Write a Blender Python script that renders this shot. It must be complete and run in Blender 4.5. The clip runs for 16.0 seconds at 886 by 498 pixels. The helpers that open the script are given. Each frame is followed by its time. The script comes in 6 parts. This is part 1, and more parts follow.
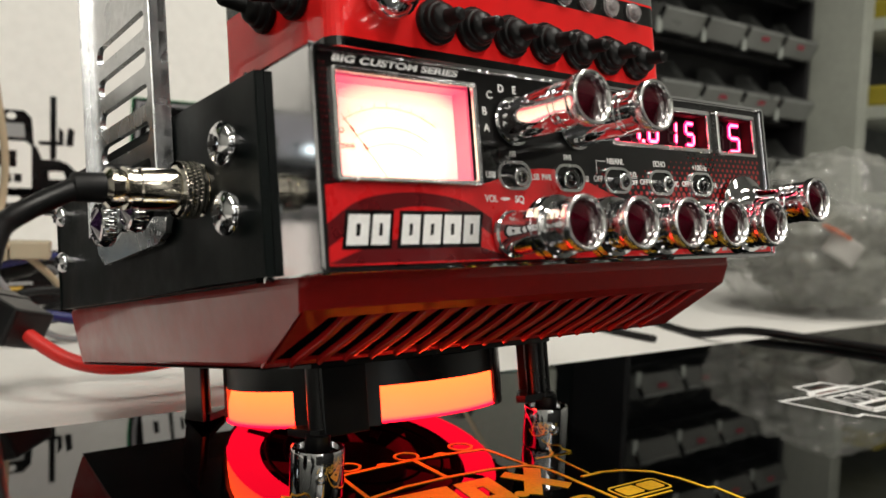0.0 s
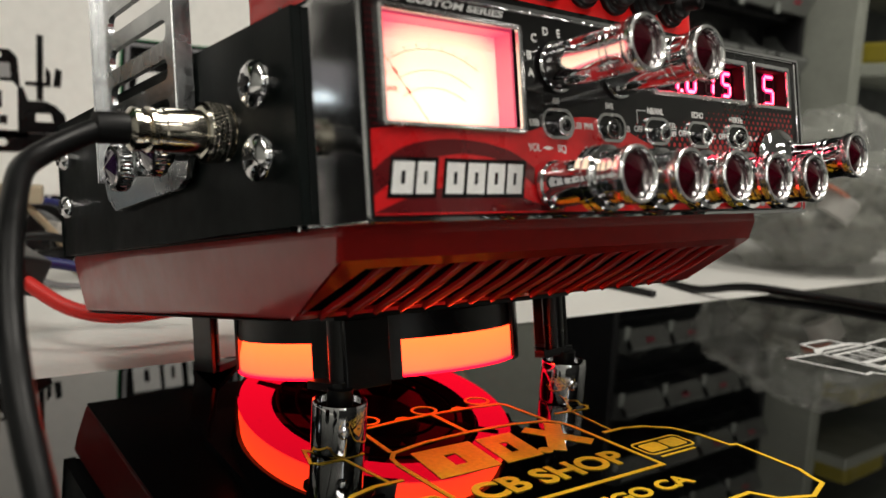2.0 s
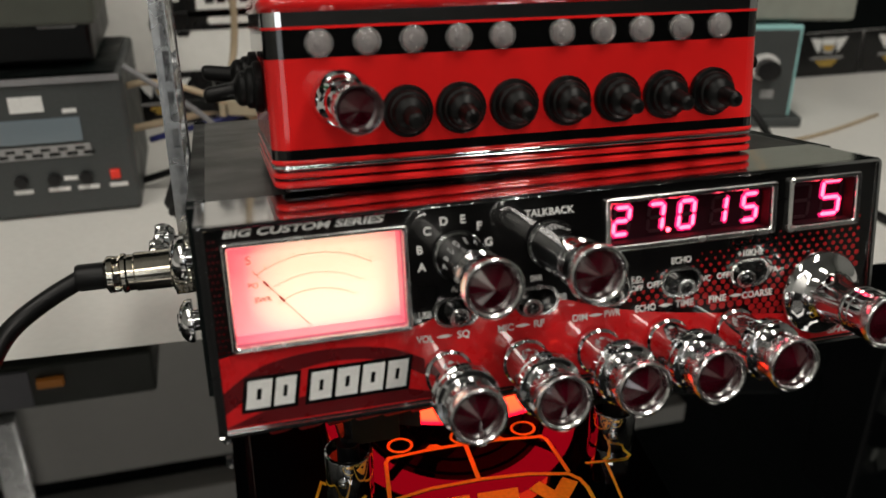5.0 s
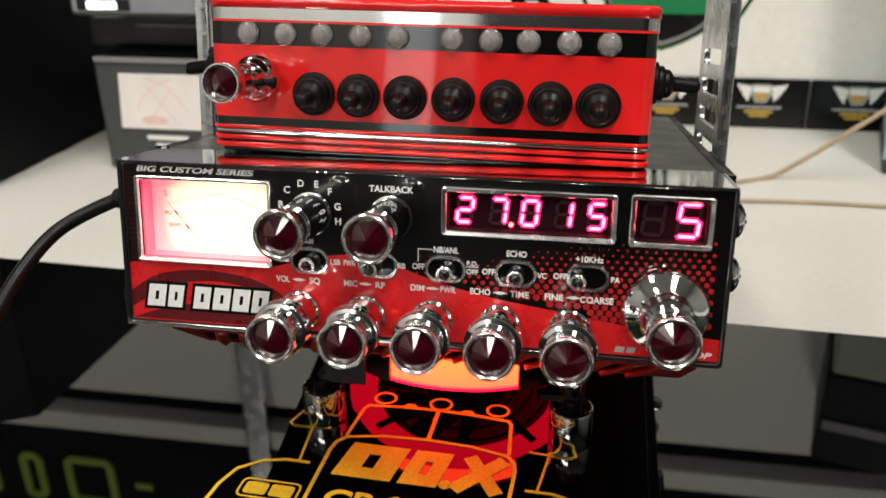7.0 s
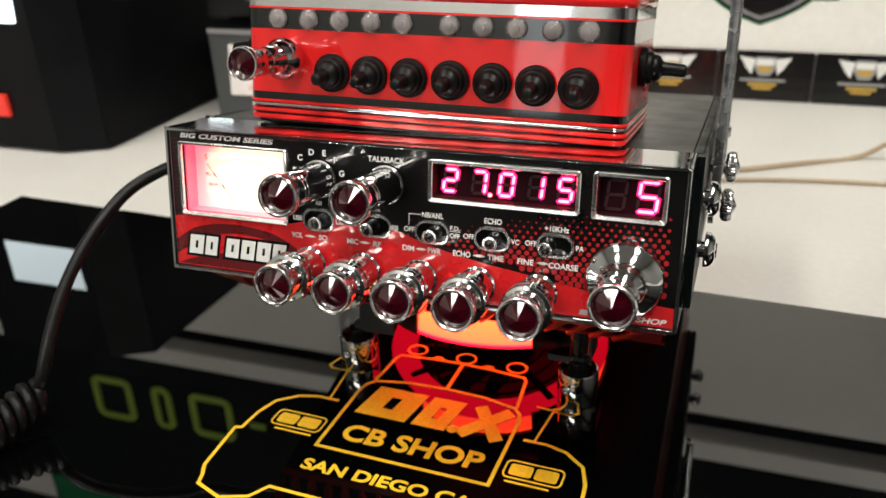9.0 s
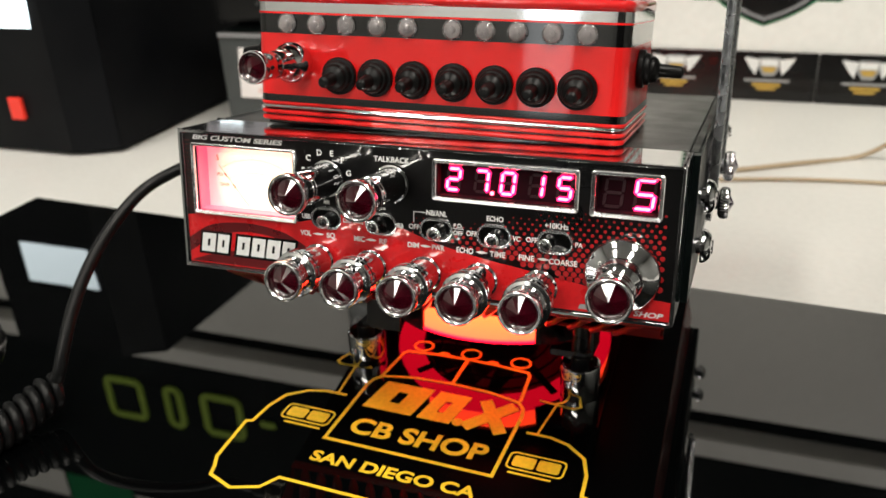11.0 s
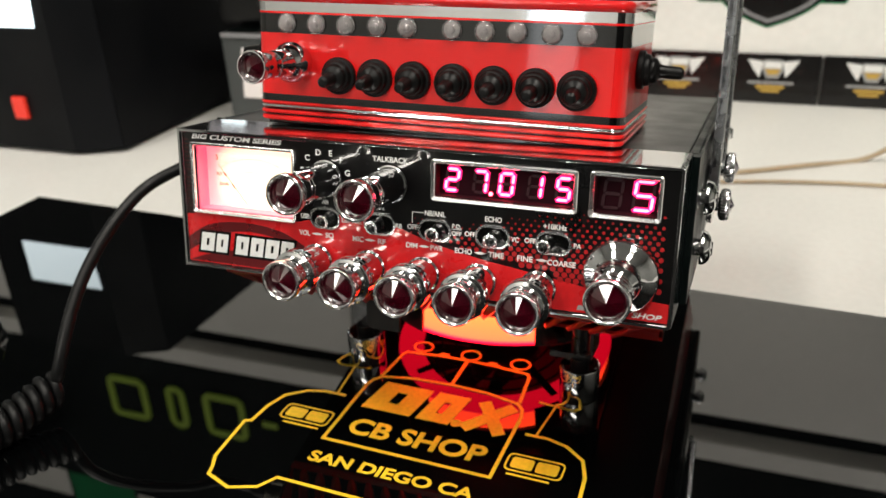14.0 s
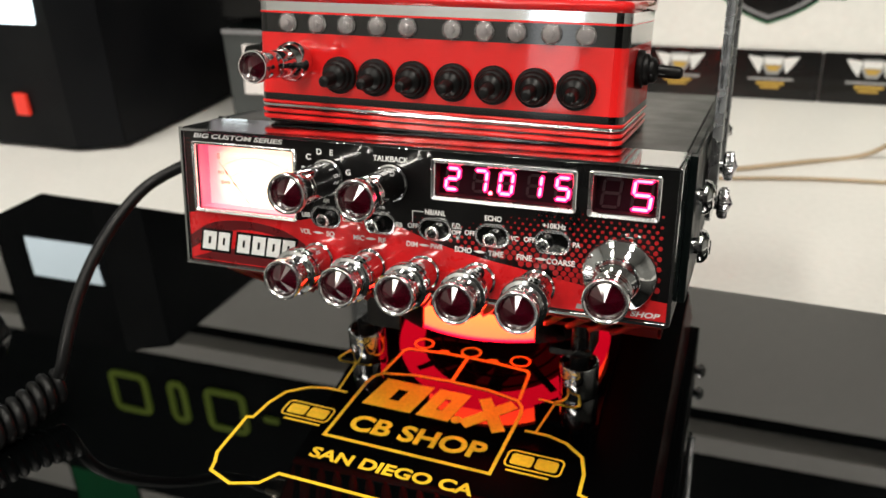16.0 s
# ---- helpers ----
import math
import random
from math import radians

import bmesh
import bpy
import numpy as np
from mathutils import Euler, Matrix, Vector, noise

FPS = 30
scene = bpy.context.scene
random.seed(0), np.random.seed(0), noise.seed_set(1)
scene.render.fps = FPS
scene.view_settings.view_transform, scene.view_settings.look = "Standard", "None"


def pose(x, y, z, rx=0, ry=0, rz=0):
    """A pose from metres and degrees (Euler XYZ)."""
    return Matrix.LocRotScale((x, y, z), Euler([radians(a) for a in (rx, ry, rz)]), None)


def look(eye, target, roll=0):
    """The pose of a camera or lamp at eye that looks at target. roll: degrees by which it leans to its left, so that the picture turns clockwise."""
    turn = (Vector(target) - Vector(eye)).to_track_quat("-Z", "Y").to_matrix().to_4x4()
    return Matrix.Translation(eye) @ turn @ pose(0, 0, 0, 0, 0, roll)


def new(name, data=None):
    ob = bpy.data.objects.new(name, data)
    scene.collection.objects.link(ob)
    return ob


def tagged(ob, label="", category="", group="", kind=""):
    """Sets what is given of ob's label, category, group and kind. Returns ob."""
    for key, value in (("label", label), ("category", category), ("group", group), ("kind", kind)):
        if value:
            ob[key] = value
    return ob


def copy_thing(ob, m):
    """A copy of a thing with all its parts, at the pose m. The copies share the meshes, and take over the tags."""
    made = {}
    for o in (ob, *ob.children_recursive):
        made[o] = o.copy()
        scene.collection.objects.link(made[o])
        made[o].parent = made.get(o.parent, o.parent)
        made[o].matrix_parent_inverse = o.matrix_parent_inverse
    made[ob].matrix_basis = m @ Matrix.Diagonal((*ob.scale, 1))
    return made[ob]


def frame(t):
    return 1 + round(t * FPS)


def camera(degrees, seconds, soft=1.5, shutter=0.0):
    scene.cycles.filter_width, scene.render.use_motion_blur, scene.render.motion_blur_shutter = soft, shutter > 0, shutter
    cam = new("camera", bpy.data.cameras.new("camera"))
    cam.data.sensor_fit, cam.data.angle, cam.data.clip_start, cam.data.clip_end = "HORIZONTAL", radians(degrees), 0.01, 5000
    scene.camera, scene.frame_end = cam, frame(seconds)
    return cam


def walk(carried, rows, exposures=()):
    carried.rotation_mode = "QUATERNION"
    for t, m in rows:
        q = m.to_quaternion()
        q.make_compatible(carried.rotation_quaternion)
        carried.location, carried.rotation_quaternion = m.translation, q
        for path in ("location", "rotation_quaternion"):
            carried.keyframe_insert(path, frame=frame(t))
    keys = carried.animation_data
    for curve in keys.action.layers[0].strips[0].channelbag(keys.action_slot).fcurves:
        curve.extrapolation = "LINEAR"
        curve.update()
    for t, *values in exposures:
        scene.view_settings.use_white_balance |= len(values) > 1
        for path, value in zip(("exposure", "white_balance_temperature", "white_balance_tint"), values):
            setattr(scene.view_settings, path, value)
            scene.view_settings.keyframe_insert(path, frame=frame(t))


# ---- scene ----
# ---------- camera ----------
cam = camera(54.43, 16.0, soft=1.5)
cam.data.dof.use_dof = True
cam.data.dof.focus_distance = 0.31
cam.data.dof.aperture_fstop = 14.0


def view(x, y, z, yaw, pitch, roll):
    return pose(x, y, z) @ pose(0, 0, 0, 0, 0, yaw) @ pose(0, 0, 0, 90 + pitch) @ pose(0, 0, 0, 0, 0, roll)


# seconds, place in metres, yaw, pitch and roll in degrees
PATH = [
    (0.0, -0.2072, -0.1918, 0.1106, -38.29, -4.41, 2.22),
    (0.5, -0.2101, -0.1842, 0.0894, -40.12, -3.32, 2.88),
    (1.0, -0.2127, -0.1781, 0.0868, -39.76, -4.82, 3.21),
    (1.5, -0.2160, -0.1701, 0.0896, -40.71, -6.12, 3.49),
    (2.0, -0.2144, -0.1736, 0.1086, -39.91, -7.55, 3.28),
    (2.5, -0.2198, -0.1793, 0.1428, -39.21, -10.49, 3.21),
    (3.0, -0.2241, -0.1860, 0.1700, -39.32, -15.43, 3.27),
    (3.2, -0.2261, -0.1870, 0.1780, -39.40, -17.15, 3.85),
    (5.3, -0.0677, -0.2097, 0.2335, -10.81, -26.84, 0.53),
    (5.5, -0.0530, -0.2152, 0.2347, -8.31, -27.56, 1.19),
    (6.0, -0.0011, -0.2318, 0.2435, -1.38, -25.26, 0.36),
    (6.5, 0.0286, -0.2470, 0.2440, 5.24, -26.03, -0.95),
    (7.0, 0.0537, -0.2525, 0.2344, 9.84, -24.38, -0.67),
    (7.5, 0.0730, -0.2520, 0.2374, 14.29, -24.90, -0.85),
    (8.0, 0.0922, -0.2599, 0.2403, 18.26, -25.45, -2.61),
    (8.5, 0.1053, -0.2670, 0.2441, 20.15, -25.96, -2.71),
    (9.0, 0.1123, -0.2701, 0.2464, 20.06, -26.25, -2.52),
    (11.5, 0.1177, -0.2794, 0.2493, 20.83, -26.10, -3.02),
    (12.0, 0.1173, -0.2777, 0.2482, 20.78, -26.16, -3.07),
    (12.5, 0.1185, -0.2794, 0.2494, 21.07, -26.05, -3.18),
    (13.0, 0.1175, -0.2767, 0.2473, 21.41, -26.17, -3.20),
    (13.5, 0.1188, -0.2780, 0.2475, 21.08, -25.97, -2.81),
    (14.0, 0.1196, -0.2777, 0.2486, 21.07, -26.01, -2.83),
    (14.5, 0.1196, -0.2773, 0.2493, 21.17, -26.26, -2.84),
    (15.0, 0.1200, -0.2777, 0.2491, 21.32, -26.23, -2.94),
    (15.5, 0.1191, -0.2788, 0.2490, 21.24, -26.37, -2.78),
    (16.0, 0.1205, -0.2789, 0.2511, 21.16, -26.38, -2.88),
]
EXPOSURE = [(0.0, -0.06), (0.5, 0.0), (1.0, -0.26), (1.5, -0.43), (2.0, -0.35), (2.5, 0.0), (3.0, 0.0), (5.3, -0.8), (5.5, -0.78), (6.0, -0.47), (6.5, -0.26), (7.0, -0.05), (8.0, 0.06), (16.0, 0.1)]
walk(cam, [(row[0], view(*row[1:])) for row in PATH], EXPOSURE)

# ---------- world and light ----------
world = bpy.data.worlds.new("world")
scene.world = world
world.use_nodes = True
world.node_tree.nodes["Background"].inputs[0].default_value = (0.55, 0.6, 0.65, 1)
world.node_tree.nodes["Background"].inputs[1].default_value = 0.008


def area_lamp(name, m, w, h, watts, colour):
    data = bpy.data.lights.new(name, "AREA")
    data.shape, data.size, data.size_y, data.energy, data.color = "RECTANGLE", w, h, watts, colour
    ob = new(name, data)
    ob.matrix_world = m
    return ob


LAMPS = [(0.55, -0.58, 30.0, 0.24, 1.2), (-0.7, -0.5, 18.0, 0.24, 1.2), (-0.70, -2.24, 30.0, 1.3, 0.36)]
for lx, ly, watts, lw, lh in LAMPS:
    area_lamp("ceiling_lamp", pose(lx, ly, 1.68), lw, lh, watts, (1.0, 0.945, 0.85))

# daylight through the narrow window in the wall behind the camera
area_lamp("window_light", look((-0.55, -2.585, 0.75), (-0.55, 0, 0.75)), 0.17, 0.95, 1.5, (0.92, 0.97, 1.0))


# ---------- materials ----------
def material(name, colour, rough=0.5, metal=0.0, spec=0.5, coat=0.0, coat_rough=0.04, grain=0.0, grain_size=60.0, bump=0.0,
             bump_size=200.0, wear=0.0, wear_size=9.0, emit=None, power=0.0, transmit=0.0, alpha=1.0, ior=1.45, coat_ior=1.5):
    """Principled surface with colour variation at two scales, uneven gloss and fine relief. Sizes are per metre."""
    m = bpy.data.materials.new(name)
    m.use_nodes = True
    nt = m.node_tree
    b = nt.nodes["Principled BSDF"]
    b.inputs["Base Color"].default_value = (*colour, 1)
    b.inputs["Roughness"].default_value = rough
    b.inputs["Metallic"].default_value = metal
    b.inputs["Specular IOR Level"].default_value = spec
    b.inputs["Coat Weight"].default_value = coat
    b.inputs["Coat Roughness"].default_value = coat_rough
    b.inputs["Coat IOR"].default_value = coat_ior
    b.inputs["Transmission Weight"].default_value = transmit
    b.inputs["Alpha"].default_value = alpha
    b.inputs["IOR"].default_value = ior
    if emit:
        b.inputs["Emission Color"].default_value = (*emit, 1)
        b.inputs["Emission Strength"].default_value = power
    geo = nt.nodes.new("ShaderNodeTexCoord")

    def noise_node(size, detail=4.0):
        n = nt.nodes.new("ShaderNodeTexNoise")
        n.inputs["Scale"].default_value, n.inputs["Detail"].default_value = size, detail
        nt.links.new(geo.outputs["Object"], n.inputs["Vector"])
        return n

    def spread(n, lo, hi, a=0.3, c=0.7):
        r = nt.nodes.new("ShaderNodeMapRange")
        r.inputs["From Min"].default_value, r.inputs["From Max"].default_value = a, c
        r.inputs["To Min"].default_value, r.inputs["To Max"].default_value = lo, hi
        nt.links.new(n.outputs["Fac"], r.inputs["Value"])
        return r.outputs["Result"]

    if grain or wear:
        fine, broad = spread(noise_node(grain_size), 1 - grain, 1 + grain), spread(noise_node(wear_size), 1 - wear, 1 + wear)
        both = nt.nodes.new("ShaderNodeMath")
        both.operation = "MULTIPLY"
        nt.links.new(fine, both.inputs[0])
        nt.links.new(broad, both.inputs[1])
        tone = nt.nodes.new("ShaderNodeVectorMath")
        tone.operation = "SCALE"
        tone.inputs[0].default_value = colour
        nt.links.new(both.outputs[0], tone.inputs["Scale"])
        nt.links.new(tone.outputs[0], b.inputs["Base Color"])
        nt.links.new(spread(noise_node(wear_size * 2.3), max(rough * 0.75, 0.01), min(rough * 1.3, 1)), b.inputs["Roughness"])
    if bump:
        bm_node = nt.nodes.new("ShaderNodeBump")
        bm_node.inputs["Strength"].default_value, bm_node.inputs["Distance"].default_value = bump, 0.0005
        nt.links.new(noise_node(bump_size).outputs["Fac"], bm_node.inputs["Height"])
        nt.links.new(bm_node.outputs[0], b.inputs["Normal"])
    return m


CHROME = material("chrome", (0.68, 0.68, 0.69), 0.06, 1.0, wear=0.06, wear_size=60)
MIRROR = material("mirror_chrome", (0.74, 0.74, 0.75), 0.08, 1.0, wear=0.05, wear_size=60)
NICKEL = material("nickel", (0.62, 0.58, 0.5), 0.13, 1.0, grain=0.1, grain_size=900, wear=0.08, wear_size=40)
STEEL = material("brushed_steel", (0.55, 0.56, 0.57), 0.24, 1.0, grain=0.15, grain_size=300, wear=0.12, wear_size=30, bump=0.05, bump_size=700)
SATIN = material("satin_chrome", (0.88, 0.88, 0.88), 0.22, 1.0, wear=0.06, wear_size=60)
MACHINED = material("machined_ring", (0.88, 0.88, 0.88), 0.2, 1.0, grain=0.08, grain_size=900, wear=0.06, wear_size=90)
ACRYLIC = material("black_acrylic", (0.001, 0.0012, 0.0013), 0.012, spec=0.5, ior=1.72, wear=0.3, wear_size=7)
YELLOW = material("engraved_yellow", (0.92, 0.58, 0.03), 0.4, grain=0.1, grain_size=600, wear=0.12, wear_size=30)
WHITE_INK = material("white_print", (0.75, 0.75, 0.74), 0.5, grain=0.06, grain_size=500)
RED_GLOSS = material("red_lacquer", (0.66, 0.012, 0.012), 0.4, spec=0.1, coat=0.9, coat_rough=0.035, wear=0.06, wear_size=30, bump=0.12, bump_size=45)
RED_TRAY = material("dark_red_enamel", (0.42, 0.008, 0.007), 0.38, spec=0.3, coat=0.8, coat_rough=0.09, grain=0.05, grain_size=300, wear=0.1, wear_size=25, bump=0.06, bump_size=120)
RED_PRINT = material("red_print", (0.6, 0.011, 0.014), 0.3, coat=1.0, coat_rough=0.02, coat_ior=1.7, grain=0.06, grain_size=500, wear=0.08, wear_size=60)
DOT_PRINT = material("dot_print", (0.34, 0.008, 0.01), 0.3, coat=1.0, coat_rough=0.02, coat_ior=1.7, grain=0.06, grain_size=500)
MAROON = material("maroon_print", (0.1, 0.004, 0.006), 0.3, coat=1.0, coat_rough=0.02, coat_ior=1.7, wear=0.1, wear_size=60)
BLACK_PRINT = material("black_print", (0.003, 0.0028, 0.003), 0.25, coat=0.2, grain=0.2, grain_size=800)
FACE_BLACK = material("black_face_film", (0.003, 0.0026, 0.0028), 0.3, coat=1.0, coat_rough=0.02, coat_ior=1.9, grain=0.2, grain_size=800)
BLACK_METAL = material("satin_black_paint", (0.0022, 0.0042, 0.004), 0.42, spec=0.14, grain=0.2, grain_size=1200, bump=0.12, bump_size=1800, wear=0.1, wear_size=20)
COVER = material("satin_grey_cover", (0.022, 0.0225, 0.022), 0.36, spec=0.5, grain=0.15, grain_size=900, bump=0.08, bump_size=1500, wear=0.12, wear_size=16)
BLACK_PLASTIC = material("black_plastic", (0.004, 0.004, 0.0045), 0.32, grain=0.15, grain_size=500, bump=0.06, bump_size=900)
GLOSS_BLACK = material("gloss_black", (0.002, 0.002, 0.002), 0.08, coat=0.5, wear=0.1, wear_size=40)
RUBBER = material("black_rubber", (0.003, 0.003, 0.003), 0.4, spec=0.2, grain=0.15, grain_size=800, wear=0.12, wear_size=50)
CABLE = material("cable_rubber", (0.004, 0.0042, 0.0045), 0.4, spec=0.3, grain=0.15, grain_size=500, wear=0.1, wear_size=40)
GEM = material("red_crystal", (0.035, 0.0005, 0.004), 0.03, spec=0.9, coat=1.0, wear=0.2, wear_size=200)
VIOLET_GEM = material("violet_crystal", (0.03, 0.01, 0.045), 0.04, spec=0.9, coat=1.0, wear=0.2, wear_size=200)
LENS = material("frosted_lens", (0.66, 0.63, 0.63), 0.12, spec=0.5, coat=0.3, transmit=0.82, ior=1.35, wear=0.06, wear_size=300)
SEG_ON = material("lit_segment", (0.9, 0.2, 0.3), 0.4, emit=(1.0, 0.036, 0.062), power=21.0)
SEG_HALO = material("painted_segment_halo", (0.2, 0.01, 0.05), 0.5, emit=(1.0, 0.012, 0.19), power=1.7)
SEG_OFF = material("unlit_segment", (0.035, 0.008, 0.012), 0.4, grain=0.1)
DISPLAY_BACK = material("display_back", (0.02, 0.003, 0.006), 0.75, spec=0.1, grain=0.1)
FAN_RED = material("lit_red_ring", (0.7, 0.02, 0.02), 0.5, emit=(1.0, 0.003, 0.022), power=4.6)
FAN_BLADE = material("painted_glow_blade", (0.25, 0.01, 0.01), 0.3, emit=(1.0, 0.004, 0.02), power=0.14)
TABLE = material("white_laminate", (0.7, 0.69, 0.66), 0.42, grain=0.03, grain_size=200, wear=0.04, wear_size=5, bump=0.03, bump_size=500)
BOARD = material("white_board", (0.84, 0.83, 0.8), 0.4, grain=0.03, grain_size=120, wear=0.04, wear_size=4)
PAINT_DARK = material("dark_wall_paint", (0.003, 0.0045, 0.0045), 0.7, spec=0.08, grain=0.1, grain_size=80, wear=0.15, wear_size=4, bump=0.1)
PAINT_CEIL = material("white_ceiling_paint", (0.5, 0.51, 0.49), 0.7, grain=0.05, grain_size=80, wear=0.05, wear_size=3, bump=0.1)
PAINT_LOW = material("dark_reflection_paint", (0.02, 0.02, 0.02), 0.7, grain=0.05, grain_size=80, wear=0.1, wear_size=3, bump=0.1)
PAINT_SOUTH = material("wall_paint", (0.7, 0.7, 0.68), 0.7, grain=0.05, grain_size=80, wear=0.1, wear_size=3, bump=0.1)
PAINT_ROOM = material("grey_wall_paint", (0.4, 0.41, 0.39), 0.7, grain=0.05, grain_size=80, wear=0.1, wear_size=3, bump=0.1)
FLOOR = material("floor_vinyl", (0.05, 0.05, 0.05), 0.6, grain=0.15, grain_size=40, wear=0.15, wear_size=3)
GREEN_INK = material("green_print", (0.01, 0.2, 0.07), 0.4, grain=0.08, grain_size=300, wear=0.08)
GREY_INK = material("grey_print", (0.3, 0.3, 0.3), 0.4, grain=0.05, grain_size=300)
GOLD_INK = material("gold_print", (0.5, 0.32, 0.06), 0.4, grain=0.08, grain_size=300)
OLIVE_DARK = material("dark_olive_enamel", (0.07, 0.075, 0.062), 0.45, grain=0.05, grain_size=100, wear=0.1, wear_size=12)
LILAC_GREY = material("lilac_grey_panel", (0.25, 0.25, 0.28), 0.4, grain=0.05, grain_size=100, wear=0.08, wear_size=20)
TEAL = material("teal_enamel", (0.3, 0.58, 0.58), 0.4, grain=0.04, grain_size=100, wear=0.08, wear_size=12)
PANEL_GREY = material("charcoal_panel", (0.05, 0.056, 0.056), 0.5, grain=0.08, grain_size=400, wear=0.08, wear_size=15)
OLIVE = material("grey_green_enamel", (0.27, 0.285, 0.25), 0.45, grain=0.05, grain_size=100, wear=0.1, wear_size=12)
GREY_METAL = material("grey_enamel", (0.22, 0.22, 0.23), 0.4, grain=0.05, grain_size=120, wear=0.08, wear_size=12)
LAMP_DIE = material("pale_lamp_die", (0.3, 0.28, 0.28), 0.5, grain=0.05)
LCD = material("lcd_glass", (0.16, 0.2, 0.23), 0.15, coat=0.4, wear=0.06)
METER_PAPER = material("meter_paper", (0.8, 0.76, 0.75), 0.4, wear=0.05, wear_size=30)
METER_BLUSH = material("meter_blush", (0.78, 0.55, 0.52), 0.5, wear=0.1, wear_size=90)
SCREEN = material("lit_screen", (0.8, 0.85, 0.9), 0.4, emit=(0.8, 0.95, 1.0), power=2.6)
AMBER = material("amber_lamp", (0.8, 0.3, 0.04), 0.4, emit=(1.0, 0.33, 0.05), power=0.4)
RED_SWITCH = material("red_rocker", (0.6, 0.03, 0.02), 0.35, emit=(1.0, 0.05, 0.02), power=0.25)
RED_WIRE = material("red_wire", (0.55, 0.02, 0.015), 0.4, wear=0.1)
BLUE_WIRE = material("blue_wire", (0.015, 0.02, 0.12), 0.4, wear=0.1)
TAN_WIRE = material("tan_wire", (0.42, 0.33, 0.22), 0.5, wear=0.1, wear_size=30)
BEIGE = material("beige_plastic", (0.36, 0.31, 0.22), 0.45, wear=0.1, wear_size=30)
GREEN_SIGN = material("green_sign_tube", (0.3, 0.42, 0.06), 0.4, emit=(0.36, 0.55, 0.07), power=0.1)
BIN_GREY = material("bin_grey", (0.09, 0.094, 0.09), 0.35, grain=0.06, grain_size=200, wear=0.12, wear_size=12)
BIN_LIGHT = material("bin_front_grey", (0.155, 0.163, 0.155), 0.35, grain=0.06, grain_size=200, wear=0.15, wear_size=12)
BIN_TAB = material("pale_bin_tab", (0.28, 0.3, 0.28), 0.35, wear=0.1)
MATTE_BLACK = material("matte_black_case", (0.0025, 0.003, 0.004), 0.5, spec=0.15, grain=0.15, grain_size=400, wear=0.15, wear_size=10)
BIN_DARK = material("rack_black_and_bin_shade", (0.008, 0.008, 0.009), 0.5, wear=0.1)
PINK_LABEL = material("pink_label", (0.55, 0.06, 0.1), 0.5, wear=0.1)
BAG = material("clear_bag_film", (0.42, 0.43, 0.4), 0.16, transmit=0.0, alpha=0.3, coat=0.8, bump=0.6, bump_size=28)
PACKED = material("packed_parts", (0.16, 0.165, 0.14), 0.45, grain=0.2, grain_size=40, wear=0.5, wear_size=14, bump=0.3, bump_size=40)
CAP_WHITE = material("white_cap", (0.5, 0.48, 0.45), 0.4, wear=0.05)
ORANGE = material("orange_plastic", (0.65, 0.14, 0.05), 0.4, wear=0.05)
YELLOW_BIN = material("yellow_plastic", (0.24, 0.2, 0.02), 0.45, wear=0.15, wear_size=12)


def backlight(name, half_w, half_h, middle, rim, power):
    """A lit diffuser, whitest in its middle and pink towards its rim, as its edge lamps make it."""
    m = material(name, (0.9, 0.8, 0.75), 0.5)
    nt = m.node_tree
    b = nt.nodes["Principled BSDF"]
    co = nt.nodes.new("ShaderNodeTexCoord")
    sep = nt.nodes.new("ShaderNodeSeparateXYZ")
    nt.links.new(co.outputs["Object"], sep.inputs[0])

    def math_node(op, a, c):
        n = nt.nodes.new("ShaderNodeMath")
        n.operation = op
        for k, v in enumerate((a, c)):
            if isinstance(v, float):
                n.inputs[k].default_value = v
            else:
                nt.links.new(v, n.inputs[k])
        return n.outputs[0]

    dx = math_node("POWER", math_node("ABSOLUTE", math_node("MULTIPLY", math_node("SUBTRACT", sep.outputs[0], 0.0035), 1 / half_w), 0.0), 3.0)
    dz = math_node("POWER", math_node("ABSOLUTE", math_node("MULTIPLY", sep.outputs[2], 1 / half_h), 0.0), 4.0)
    ramp = nt.nodes.new("ShaderNodeValToRGB")
    ramp.color_ramp.elements[0].position, ramp.color_ramp.elements[1].position = 0.08, 0.95
    ramp.color_ramp.elements[0].color, ramp.color_ramp.elements[1].color = (*middle, 1), (*rim, 1)
    nt.links.new(math_node("ADD", dx, math_node("MULTIPLY", dz, 0.6)), ramp.inputs[0])
    nt.links.new(ramp.outputs[0], b.inputs["Emission Color"])
    b.inputs["Emission Strength"].default_value = power
    return m


